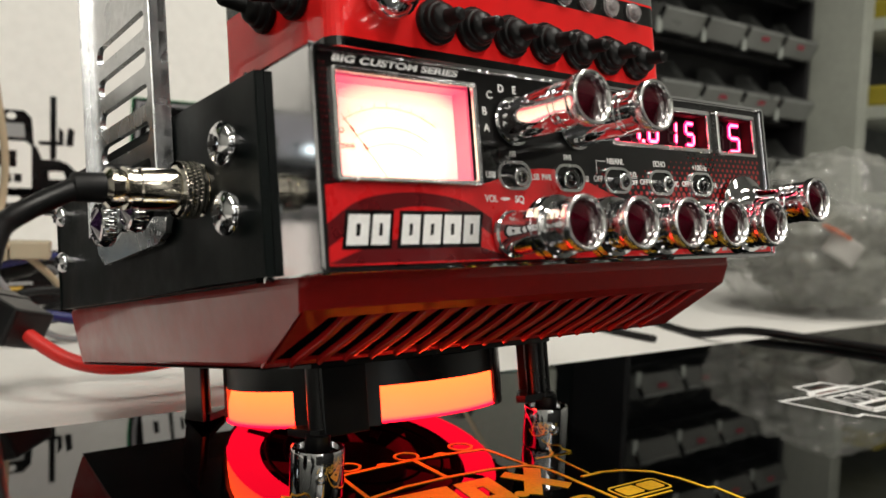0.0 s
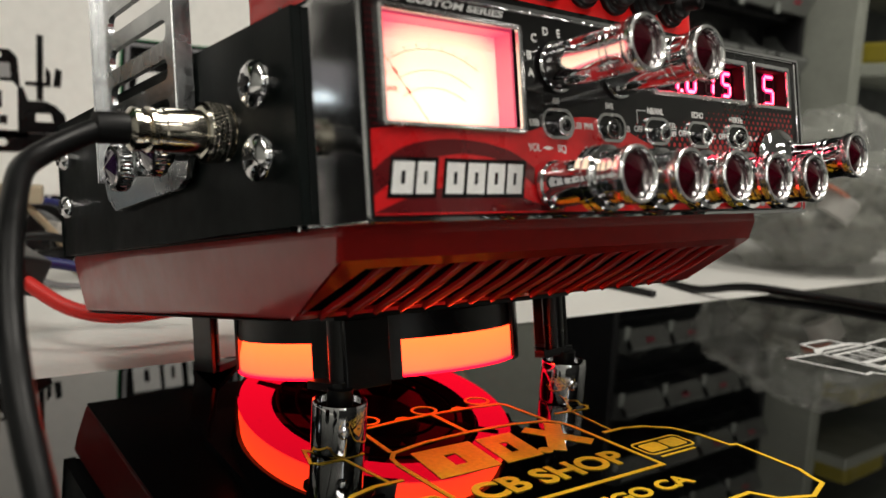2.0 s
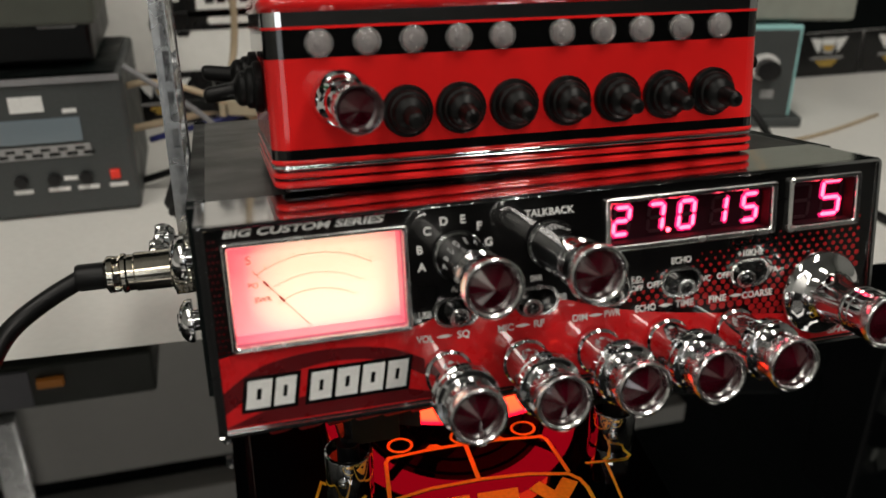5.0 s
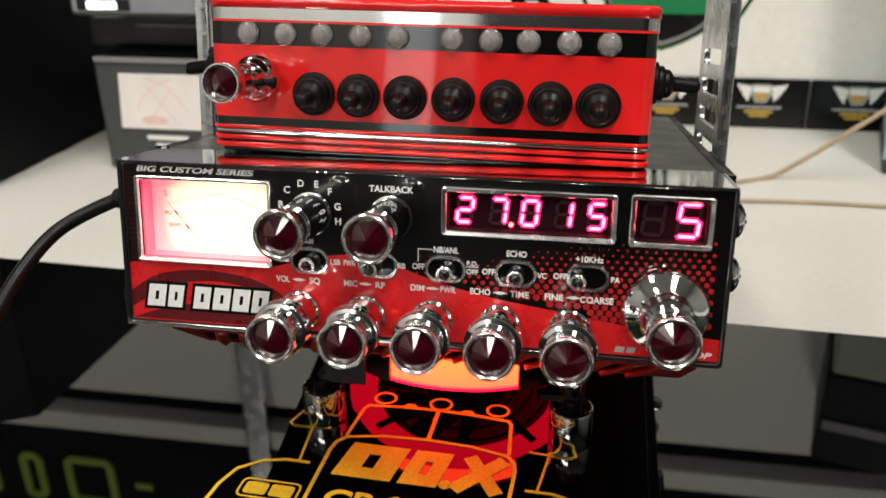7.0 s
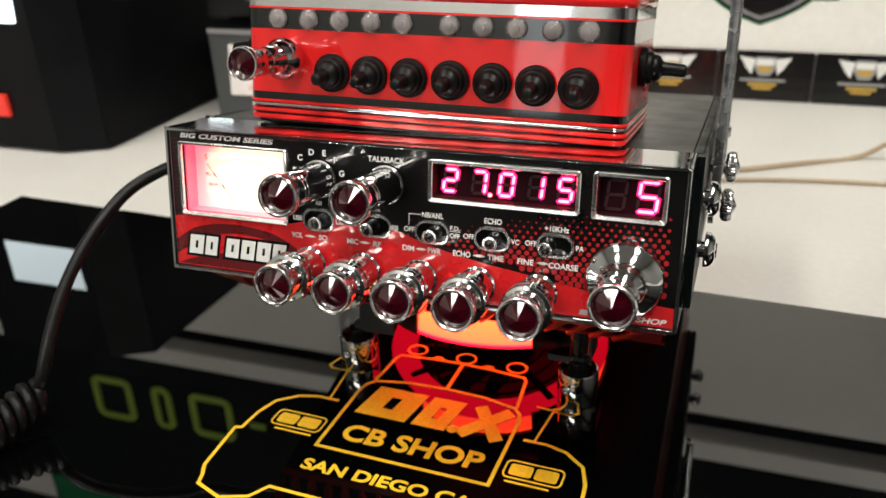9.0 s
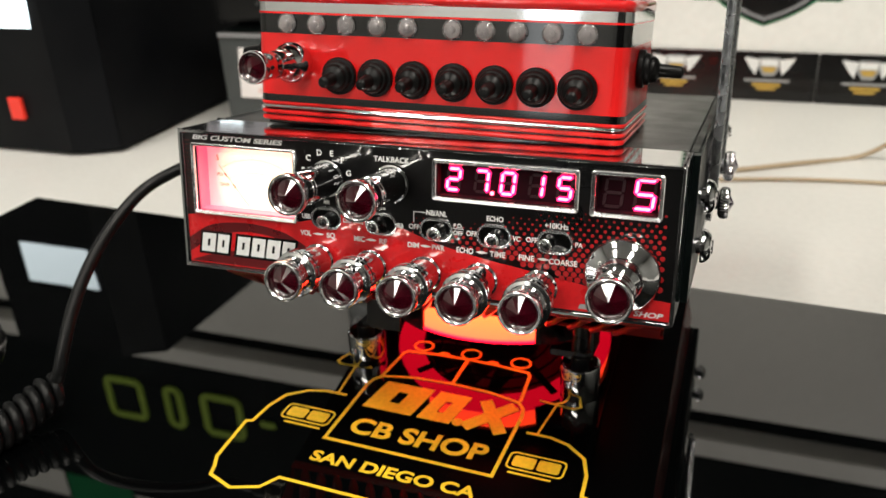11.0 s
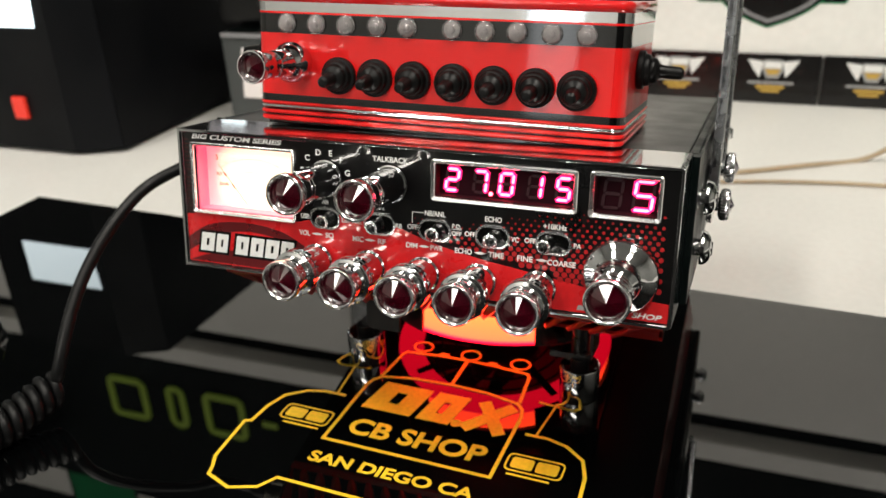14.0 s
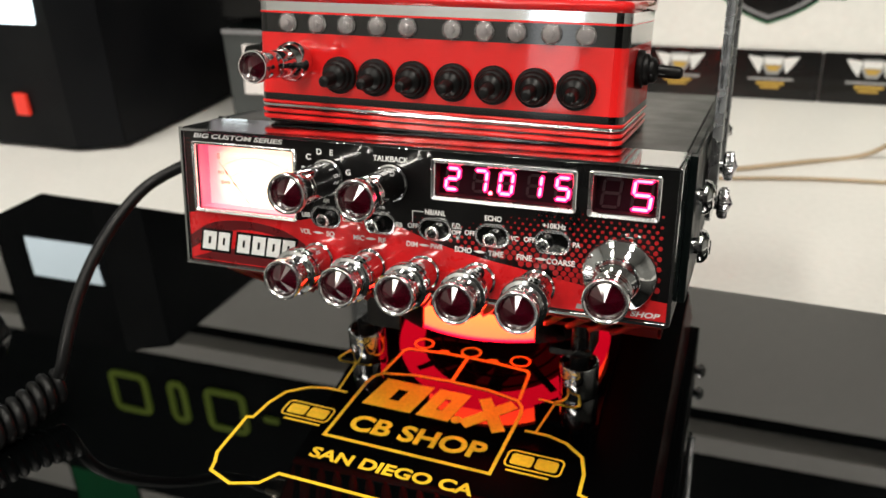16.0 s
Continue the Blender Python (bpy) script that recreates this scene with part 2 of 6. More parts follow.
def fan_glow():
    """The lit ring: yellowest next to its lamps at the top, deep red at its lower rim."""
    m = material("lit_orange_ring", (0.8, 0.2, 0.05), 0.5)
    nt = m.node_tree
    co = nt.nodes.new("ShaderNodeTexCoord")
    sep = nt.nodes.new("ShaderNodeSeparateXYZ")
    nt.links.new(co.outputs["Object"], sep.inputs[0])
    span = nt.nodes.new("ShaderNodeMapRange")
    span.inputs["From Min"].default_value, span.inputs["From Max"].default_value = -0.0262, -0.0129
    nt.links.new(sep.outputs[2], span.inputs["Value"])
    ramp = nt.nodes.new("ShaderNodeValToRGB")
    ramp.color_ramp.elements[0].position, ramp.color_ramp.elements[1].position = 0.0, 1.0
    ramp.color_ramp.elements[0].color, ramp.color_ramp.elements[1].color = (1, 0.006, 0.013, 1), (1, 0.046, 0.009, 1)
    middle = ramp.color_ramp.elements.new(0.1)
    middle.color = (1, 0.030, 0.011, 1)
    nt.links.new(span.outputs[0], ramp.inputs[0])
    b = nt.nodes["Principled BSDF"]
    nt.links.new(ramp.outputs[0], b.inputs["Emission Color"])
    b.inputs["Emission Strength"].default_value = 10.5
    return m


FAN_ORANGE = fan_glow()
METER_LIGHT = backlight("meter_backlight", 0.0229, 0.0133, (1.0, 0.82, 0.5), (1.0, 0.12, 0.14), 1.5)
METER_INK = material("meter_ink", (0.2, 0.14, 0.13), 0.5, emit=(0.95, 0.5, 0.32), power=0.72)
# needle, letters and well walls emit, the backlight's spill put into their colour
METER_DARK = material("meter_needle", (0.2, 0.05, 0.05), 0.5, emit=(0.9, 0.32, 0.22), power=0.65)
METER_SIDE = material("meter_side", (0.8, 0.3, 0.35), 0.35, emit=(1.0, 0.05, 0.16), power=0.65)


# ---------- mesh helpers ----------
def box(x0, x1, y0, y1, z0, z1, bevel=0.0, seg=2, bm=None):
    own = bmesh.new()
    bmesh.ops.create_cube(own, size=1.0)
    for v in own.verts:
        v.co = Vector(((x0 + x1) / 2 + v.co.x * (x1 - x0), (y0 + y1) / 2 + v.co.y * (y1 - y0), (z0 + z1) / 2 + v.co.z * (z1 - z0)))
    if bevel:
        bmesh.ops.bevel(own, geom=own.edges[:], offset=bevel, segments=seg, profile=0.5, affect="EDGES")
    return join(bm, own)


def join(bm, own):
    if bm is None:
        return own
    at = {v: bm.verts.new(v.co) for v in own.verts}
    hard = [e for e in own.edges if not e.smooth]
    for f in own.faces:
        bm.faces.new([at[v] for v in f.verts]).smooth = f.smooth
    for e in hard:
        bm.edges.get([at[v] for v in e.verts]).smooth = False
    own.free()
    return bm


def lathe(profile, m=None, seg=40, bm=None, caps=True, smooth=True):
    """Turns (radius, height) round z, then lays it by m."""
    m = m or Matrix()
    own = bmesh.new()
    rings = []
    for r, h in profile:
        if r < 1e-6:
            rings.append([own.verts.new(m @ Vector((0, 0, h)))])
        else:
            rings.append([own.verts.new(m @ Vector((r * math.cos(2 * math.pi * k / seg), r * math.sin(2 * math.pi * k / seg), h))) for k in range(seg)])
    for a, b in zip(rings[:-1], rings[1:]):
        for k in range(seg):
            j = (k + 1) % seg
            if len(a) == 1 and len(b) == 1:
                continue
            quad = [a[0], b[k], b[j]] if len(a) == 1 else [a[k], b[0], a[j]] if len(b) == 1 else [a[k], b[k], b[j], a[j]]
            own.faces.new(quad[::-1]).smooth = smooth
    if caps:
        if len(rings[0]) > 1:
            own.faces.new(rings[0][::-1])
        if len(rings[-1]) > 1:
            own.faces.new(rings[-1])
    for i in range(len(rings)):
        turn = 180.0
        if 0 < i < len(rings) - 1:
            (r0, h0), (r1, h1), (r2, h2) = profile[i - 1 : i + 2]
            turn = abs(math.degrees(math.atan2(r1 - r0, h1 - h0) - math.atan2(r2 - r1, h2 - h1)))
        if min(turn, 360 - turn) > 32 and len(rings[i]) > 1:
            for k in range(seg):
                e = own.edges.get((rings[i][k], rings[i][(k + 1) % seg]))
                if e:
                    e.smooth = False
    bmesh.ops.recalc_face_normals(own, faces=own.faces[:])
    return join(bm, own)


def prism(pts, lay, depth, bm=None):
    """A flat outline with depth. lay takes (u, v, w) to a place; w runs from 0 to depth."""
    own = bmesh.new()
    low, top = ([own.verts.new(lay(u, v, w)) for u, v in pts] for w in (0.0, depth))
    own.faces.new(low[::-1])
    own.faces.new(top)
    for k in range(len(pts)):
        j = (k + 1) % len(pts)
        own.faces.new([low[k], low[j], top[j], top[k]])
    bmesh.ops.recalc_face_normals(own, faces=own.faces[:])
    return join(bm, own)


def smooth_line(pts, steps=8, closed=False):
    pts = [Vector(p) for p in pts]
    n, out = len(pts), []
    for k in range(n if closed else n - 1):
        p = [pts[(k + d) % n] if closed else pts[min(max(k + d, 0), n - 1)] for d in (-1, 0, 1, 2)]
        for s in range(steps):
            t = s / steps
            out.append(0.5 * (2 * p[1] + (p[2] - p[0]) * t + (2 * p[0] - 5 * p[1] + 4 * p[2] - p[3]) * t * t + (3 * p[1] - p[0] - 3 * p[2] + p[3]) * t**3))
    return out if closed else out + [pts[-1]]


def tube(pts, r, seg=10, bm=None, closed=False):
    pts = [Vector(p) for p in pts]
    own, rings, up = bmesh.new(), [], None
    n = len(pts)
    for k, p in enumerate(pts):
        a, b = (pts[k - 1], pts[(k + 1) % n]) if closed else (pts[max(k - 1, 0)], pts[min(k + 1, n - 1)])
        d = (b - a).normalized()
        if up is None:
            up = d.orthogonal().normalized()
        up = (up - d * up.dot(d)).normalized()
        side = d.cross(up)
        rings.append([own.verts.new(p + r * (math.cos(2 * math.pi * q / seg) * up + math.sin(2 * math.pi * q / seg) * side)) for q in range(seg)])
    for a, b in zip(rings, rings[1:] + rings[:1] if closed else rings[1:]):
        for q in range(seg):
            own.faces.new([a[q], a[(q + 1) % seg], b[(q + 1) % seg], b[q]]).smooth = True
    if not closed:
        own.faces.new(rings[0][::-1])
        own.faces.new(rings[-1])
    return join(bm, own)


def stroke(pts, width, lay, depth, closed=False, bm=None):
    """A flat line of even width along 2D points, laid by lay(u, v, w), with square mitres."""
    pts = [Vector((p[0], p[1])) for p in pts]
    n, left, right = len(pts), [], []
    for k, p in enumerate(pts):
        a = pts[k - 1] if closed or k else p
        b = pts[(k + 1) % n] if closed or k < n - 1 else p
        d0, d1 = (p - a), (b - p)
        d0 = d0.normalized() if d0.length > 1e-9 else d1.normalized()
        d1 = d1.normalized() if d1.length > 1e-9 else d0
        t = (d0 + d1)
        t = t.normalized() if t.length > 1e-6 else d0
        nrm = Vector((-t.y, t.x))
        stretch = width / 2 / max(nrm.dot(Vector((-d0.y, d0.x))), 0.45)
        left.append(p + nrm * stretch)
        right.append(p - nrm * stretch)
    own = bmesh.new()
    rows = [[own.verts.new(lay(q.x, q.y, w)) for q in side] for side, w in ((left, 0), (left, depth), (right, depth), (right, 0))]
    for k in range(n if closed else n - 1):
        j = (k + 1) % n
        for s in range(4):
            own.faces.new([rows[s][k], rows[s][j], rows[(s + 1) % 4][j], rows[(s + 1) % 4][k]])
    if not closed:
        own.faces.new([r[0] for r in rows])
        own.faces.new([r[-1] for r in rows][::-1])
    bmesh.ops.recalc_face_normals(own, faces=own.faces[:])
    return join(bm, own)


def round_rect(x0, x1, y0, y1, r, seg=5):
    out = []
    for cx, cy, a in ((x1 - r, y1 - r, 0), (x0 + r, y1 - r, 90), (x0 + r, y0 + r, 180), (x1 - r, y0 + r, 270)):
        out += [(cx + r * math.cos(radians(a + 90 * k / seg)), cy + r * math.sin(radians(a + 90 * k / seg))) for k in range(seg + 1)]
    return out


def thing(name, label, category, m=None, group="", kind=""):
    ob = tagged(new(name), label, category, group, kind)
    ob.matrix_world = m or Matrix()
    return ob


def part(name, bm, mat, parent, label="", flat=True):
    me = bpy.data.meshes.new(name)
    bm.to_mesh(me)
    bm.free()
    me.materials.append(mat)
    ob = new(name, me)
    ob.parent = parent
    return tagged(ob, label)


def solid(name, bm, mat, label, category="", kind="", group="", m=None):
    me = bpy.data.meshes.new(name)
    bm.to_mesh(me)
    bm.free()
    me.materials.append(mat)
    ob = tagged(new(name, me), label, category, group, kind)
    ob.matrix_world = m or Matrix()
    return ob


def lettering(body, size, mat, parent, m, width=0.0, depth=0.0001, align="CENTER", shear=0.0, name="lettering", bold=0.028):
    """Text in the built-in font as a mesh; size is the height of a capital, width squeezes the line to that length."""
    cu = bpy.data.curves.new(name, "FONT")
    cu.body, cu.size, cu.extrude, cu.align_x, cu.shear = body, size / 0.69, depth, align, shear
    cu.offset = size * bold
    tmp = bpy.data.objects.new(name, cu)
    me = bpy.data.meshes.new_from_object(tmp)
    bpy.data.objects.remove(tmp)
    xs = [v.co.x for v in me.vertices]
    if width and xs:
        k, mid = width / (max(xs) - min(xs)), (0.0 if align == "LEFT" else (max(xs) + min(xs)) / 2)
        for v in me.vertices:
            v.co.x = (v.co.x - mid) * k
    me.transform(m)
    me.materials.clear()
    me.materials.append(mat)
    ob = new(name, me)
    ob.parent = parent
    return ob


def block(a, b, z0, z1, slant, lay, depth, grow=0.0, slit=True):
    """One plain slanted block, in one piece, with a slit through its middle."""
    def at(u, v):
        return (u + slant * (v - z0), v)

    outer = [at(a - grow, z0 - grow), at(b + grow, z0 - grow), at(b + grow, z1 + grow), at(a - grow, z1 + grow)]
    if not slit:
        return prism(outer, lay, depth)
    m1, m2, lo, hi = a + (b - a) * 0.4, a + (b - a) * 0.6, z0 + (z1 - z0) * 0.3, z1 - (z1 - z0) * 0.3
    inner = [at(m1, lo), at(m2, lo), at(m2, hi), at(m1, hi)]
    bm = bmesh.new()
    rings = [[bm.verts.new(lay(u, v, w)) for u, v in ring] for ring, w in ((inner, 0.0), (outer, 0.0), (outer, depth), (inner, depth))]
    for s in range(4):
        for k in range(4):
            j = (k + 1) % 4
            bm.faces.new([rings[s][k], rings[s][j], rings[(s + 1) % 4][j], rings[(s + 1) % 4][k]])
    bmesh.ops.recalc_face_normals(bm, faces=bm.faces[:])
    return bm


def blocks(name, spans, z0, z1, slant, lay, depth, mat, parent, label="", grow=0.0, slit=True):
    for a, b in spans:
        part(name, block(a, b, z0, z1, slant, lay, depth, grow, slit), mat, parent, label)


MM = 0.001

# ---------- the room ----------
TABLE_Z, WALL_Y = -0.010, 0.615
FLOOR_Z, CEIL_Z = -0.76, 1.75
tagged(solid("floor", box(-1.9, 2.1, -2.6, 0.72, FLOOR_Z - 0.05, FLOOR_Z), FLOOR, "dark grey vinyl floor"), "", "", "", "structure")
tagged(solid("ceiling", box(-1.9, 2.1, -2.6, 0.72, CEIL_Z, CEIL_Z + 0.05), PAINT_CEIL, "white painted ceiling"), "", "", "", "structure")
tagged(solid("wall_west", box(-1.95, -1.9, -2.6, 0.72, FLOOR_Z, CEIL_Z), PAINT_ROOM, "grey painted wall"), "", "", "", "structure")
tagged(solid("wall_east", box(2.1, 2.15, -2.6, 0.72, FLOOR_Z, CEIL_Z), PAINT_ROOM, "grey painted wall"), "", "", "", "structure")
# unseen wall, split into pale and dark pieces to shape the chrome's reflections
south = bmesh.new()
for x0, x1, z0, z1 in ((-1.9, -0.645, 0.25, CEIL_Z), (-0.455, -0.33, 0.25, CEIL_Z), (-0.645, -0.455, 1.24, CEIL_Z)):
    box(x0, x1, -2.65, -2.6, z0, z1, bm=south)
tagged(solid("wall_south", south, PAINT_SOUTH, "pale painted wall with a narrow window"), "", "", "", "structure")
tagged(solid("wall_south_dark", box(-0.329, 2.1, -2.65, -2.6, 0.25, CEIL_Z), PAINT_LOW, "unseen wall piece darkened for the reflections"), "", "", "", "structure")
tagged(solid("wall_south_lower", box(-1.9, 2.1, -2.65, -2.595, FLOOR_Z, 0.249), PAINT_LOW, "unseen lower wall piece darkened for the reflections"), "", "", "", "structure")
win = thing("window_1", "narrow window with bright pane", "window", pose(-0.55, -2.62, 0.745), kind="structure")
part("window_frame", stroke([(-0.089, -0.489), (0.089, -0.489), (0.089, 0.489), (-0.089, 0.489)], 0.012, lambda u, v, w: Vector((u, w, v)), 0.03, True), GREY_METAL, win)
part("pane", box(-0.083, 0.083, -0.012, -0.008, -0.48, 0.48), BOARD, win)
tagged(solid("wall_north", box(-1.9, 2.1, WALL_Y + 0.022, 0.72, FLOOR_Z, CEIL_Z), PAINT_DARK, "unseen wall piece darkened for the reflections behind the bench"), "", "", "", "structure")
tagged(solid("wall_panel", box(-1.3, 0.46, WALL_Y, WALL_Y + 0.02, 0.034, 0.400, 0.002), BOARD, "white display board on the wall"), "", "", "", "structure")
tagged(solid("wall_panel_lower", box(-1.3, 1.5, WALL_Y + 0.006, WALL_Y + 0.02, TABLE_Z, 0.033), BOARD, "white strip of wall above the bench"), "", "", "", "structure")
tagged(solid("trim", box(-1.3, 0.455, WALL_Y - 0.012, WALL_Y + 0.02, 0.430, 0.458, 0.002), BOARD, "white shelf edge on the dark wall"), "", "", "", "structure")
tagged(solid("shelf_upright", box(-0.352, -0.322, WALL_Y - 0.02, WALL_Y - 0.002, 0.3, 0.52, 0.003), STEEL, "bare steel shelf upright on the wall"), "", "", "", "structure")

bench = thing("workbench", "white laminate workbench against the wall", "workbench")
part("tabletop", box(-1.5, 1.7, -0.53, WALL_Y + 0.005, TABLE_Z - 0.03, TABLE_Z, 0.002), TABLE, bench)
for bx in (-1.44, 1.64):
    for by in (-0.48, 0.55):
        part("leg", box(bx - 0.025, bx + 0.025, by - 0.025, by + 0.025, FLOOR_Z, TABLE_Z - 0.03, 0.003), STEEL, bench)

for lx, ly, watts, lw, lh in LAMPS:
    lamp = thing("ceiling_light", "long white ceiling light panel", "ceiling light", pose(lx, ly, CEIL_Z), "ceiling lights")
    part("frame", box(-lw / 2 - 0.05, lw / 2 + 0.05, -lh / 2 - 0.05, lh / 2 + 0.05, -0.03, 0.0, 0.004), GREY_METAL, lamp)
    part("diffuser", box(-lw / 2 - 0.03, lw / 2 + 0.03, -lh / 2 - 0.03, lh / 2 + 0.03, -0.036, -0.0305), BOARD, lamp)

# ---------- black acrylic display base ----------
BASE = pose(-0.0095, 0, 0, 0, 0, -2.5)


def on_base(u, v, w):
    return Vector((u * MM, v * MM, 0.0001 + w))


base = thing("display_base", "glossy black acrylic display board with yellow truck outline", "display base", BASE)
part("board", box(-0.408, 0.62, -0.5, 0.189, -0.0095, 0.0, 0.0008), ACRYLIC, base)
INK = 0.00012


def truck_lines(parent, mat, k=1.0, cx=0.0, cy=0.0, w=1.6):
    def lay(u, v, d):
        return on_base(cx + u * k, cy + v * k, d)

    half = [(46, 29), (57, 29), (66, 26.5), (75, 19.5), (78.5, 9), (79.5, -3.5), (82.5, -4.5), (80.5, -31), (77.5, -37), (76, -42), (63, -46.5), (51, -42), (46, -34)]
    bottom = [(-46, -34), (46, -34)]
    part("outline", stroke([(-x, y) for x, y in half] + half[::-1], w, lay, INK), mat, parent)
    grille = [(-40.5, -3.7), (40.5, -3.7), (40.5, 40), (39.3, 45.5), (36, 49.5), (20, 53), (0, 54), (-20, 53), (-36, 49.5), (-39.3, 45.5), (-40.5, 40)]
    part("grille_frame", stroke(grille, w * 1.05, lay, INK, True), mat, parent)
    screen = [(-36.5, 50.5), (-34.6, 72), (-33, 74.6), (-16, 76.3), (0, 76.8), (16, 76.3), (33, 74.6), (34.6, 72), (36.5, 50.5)]
    part("windscreen_frame", stroke(screen, w * 1.05, lay, INK), mat, parent)
    part("windscreen_bar", stroke([(0, 54.8), (0, 76)], w * 1.2, lay, INK), mat, parent)
    for x in (-27, 0, 27):
        ring = [(x + 5 * math.cos(a * math.pi / 12), 81.8 + 4.4 * math.sin(a * math.pi / 12)) for a in range(24)]
        part("roof_lamp", stroke(ring, w * 0.75, lay, INK, True), mat, parent)
    for x in (-13.5, 13.5):
        part("roof_marker", prism([(x - 3.5, 77.3), (x + 3.5, 77.3), (x + 1.6, 79.3), (x - 1.6, 79.3)], lay, INK), mat, parent)
    for s in (-1, 1):
        lampring = round_rect(44, 69, 3.8, 14.5, 2.5)
        part("headlamp_frame", stroke([(s * x, y) for x, y in lampring], w * 0.55, lay, INK, True), mat, parent)
        for a, b in ((46, 56), (57.2, 67)):
            part("headlamp_glass", prism([(s * x, y) for x, y in round_rect(a, b, 5.6, 12.7, 1.4)], lay, INK), mat, parent)
        part("lamp_line", stroke([(s * 46, 1.2), (s * 65, 1.2)], w * 0.7, lay, INK), mat, parent)
        part("mirror_arm", stroke([(s * 51, 29.5), (s * 53.5, 53), (s * 63.5, 53.2)], w * 0.7, lay, INK), mat, parent)
        part("mirror", stroke([(s * 45, 54.2), (s * 62, 52.8), (s * 64.8, 55), (s * 61.5, 66), (s * 59.5, 64), (s * 56, 56), (s * 53, 54.4)], w * 0.75, lay, INK), mat, parent)
    return lay


lay = truck_lines(base, YELLOW)
blocks("logo_block", [(-35, -9.5), (-6.5, 10)], 23.6, 46.2, 0.16, lay, INK, YELLOW, base, "plain slanted yellow logo blocks")
part("logo_dot", prism([(13.3 + 2.7 * math.cos(a * math.pi / 10), 26.2 + 2.7 * math.sin(a * math.pi / 10)) for a in range(20)], lay, INK), YELLOW, base)
part("logo_cross", stroke([(17, 24), (35.5, 46)], 6.6, lay, INK, bm=stroke([(20.5, 46), (35, 24)], 6.2, lambda u, v, w: lay(u, v, w * 0.9), INK)), YELLOW, base)
lettering("CB SHOP", 10.4 * MM, YELLOW, base, pose(0.6 * MM, 4.0 * MM, 0.0002), 67 * MM, bold=0.042)
lettering("SAN DIEGO CA", 6.3 * MM, YELLOW, base, pose(-1 * MM, -19.2 * MM, 0.0002), 78 * MM, bold=0.042)

# a smaller white outline lies further along the board
def lay2(u, v, w):
    return on_base(280.7 + 0.65 * u, 23.3 + 0.65 * v, w)


edge2 = [(-37, 57), (-80, 60), (-77, 38), (-68, 1.5), (-57, 3), (-48, -15), (-30, -22)]
part("white_outline", stroke(edge2 + [(-u, v) for u, v in edge2[::-1]], 3.2, lay2, INK, True), WHITE_INK, base, "white printed truck outline")
part("white_hood", stroke([(-38, 57), (-30, 64), (-22, 66), (22, 66), (30, 64), (38, 57)], 6.5, lay2, INK), WHITE_INK, base)
part("white_roof", stroke([(-24, 68), (-21, 84), (21, 84), (24, 68)], 3.2, lay2, INK), WHITE_INK, base)
part("white_grille", stroke([(-38, 54), (-38, 3), (38, 3), (38, 54)], 3.0, lay2, INK), WHITE_INK, base)
part("white_field", prism([(-33, 6), (33, 6), (33, 50), (-33, 50)], lambda u, v, w: lay2(u, v, w * 0.7), INK), WHITE_INK, base)
blocks("logo_block", [(-30, -16), (-13, -1), (3, 9), (13, 29)], 25, 46, 0.1, lambda u, v, w: lay2(u, v, w + 0.0001), INK, BLACK_PRINT, base, "plain black logo blocks")
blocks("logo_bar", [(-28, 28)], 10, 19, 0.0, lambda u, v, w: lay2(u, v, w + 0.0001), INK, BLACK_PRINT, base, slit=False)

# ---------- the radio ----------
RADIO = pose(0, -0.0100, 0.0873, -10.3)
radio = thing("cb_radio", "chrome-faced black radio with red and black front panel", "radio", RADIO)


def on_face(u, v, w):
    """u along the front, v up it, w out of it."""
    return Vector((u * MM, -w, v * MM))


def face_turn(u, v, w=0.0, turn=0.0):
    return pose(u * MM, -w, v * MM, 90, 0, 0) @ pose(0, 0, 0, 0, 0, turn)


def out_of_face(u, v, w=0.0):
    """z of the lathe points out of the front."""
    return pose(u * MM, -w, v * MM, 90, 0, 0)


# case: black side plates, top cover, chrome front shell
for s in (-1, 1):
    part("side_plate", box(s * 0.0985, s * 0.1022, 0.0319, 0.231, 0.0006, 0.0573, 0.0008), BLACK_METAL, radio)
for s in (-1, 1):
    plan = [(0.1004, 0.0255), (0.1027, 0.0255), (0.1031, 0.0259), (0.1031, 0.0881), (0.1027, 0.0885), (0.1023, 0.0885), (0.1023, 0.0318), (0.1004, 0.0318)]
    part("front_side_plate", prism([(s * u, v) for u, v in plan], lambda u, v, w: Vector((u, v, 0.0012 + w)), 0.056), BLACK_METAL, radio)
part("top_cover", box(-0.0984, 0.0984, 0.0316, 0.232, 0.0551, 0.0574, 0.0007), COVER, radio)
part("rear_panel", box(-0.0983, 0.0983, 0.2285, 0.2312, 0.001, 0.0548), BLACK_METAL, radio)
part("bottom_plate", box(-0.0983, 0.0983, 0.002, 0.228, 0.0002, 0.0022), BLACK_METAL, radio)
shell = bmesh.new()
for s in (-1, 1):
    box(s * 0.0990, s * 0.1003, 0.0, 0.0315, 0.0, 0.0575, 0.0005, bm=shell)
box(-0.0989, 0.0989, 0.0, 0.0315, 0.0562, 0.0576, 0.0005, bm=shell)
box(-0.0989, 0.0989, 0.0, 0.0315, 0.0, 0.0011, 0.0004, bm=shell)
part("front_shell", shell, MIRROR, radio, "polished chrome front shell")
part("bezel", stroke(round_rect(-99.7, 99.7, 0.5, 57.1, 1.2), 0.9, lambda u, v, w: on_face(u, v, w - 0.001), 0.0018, True), CHROME, radio)

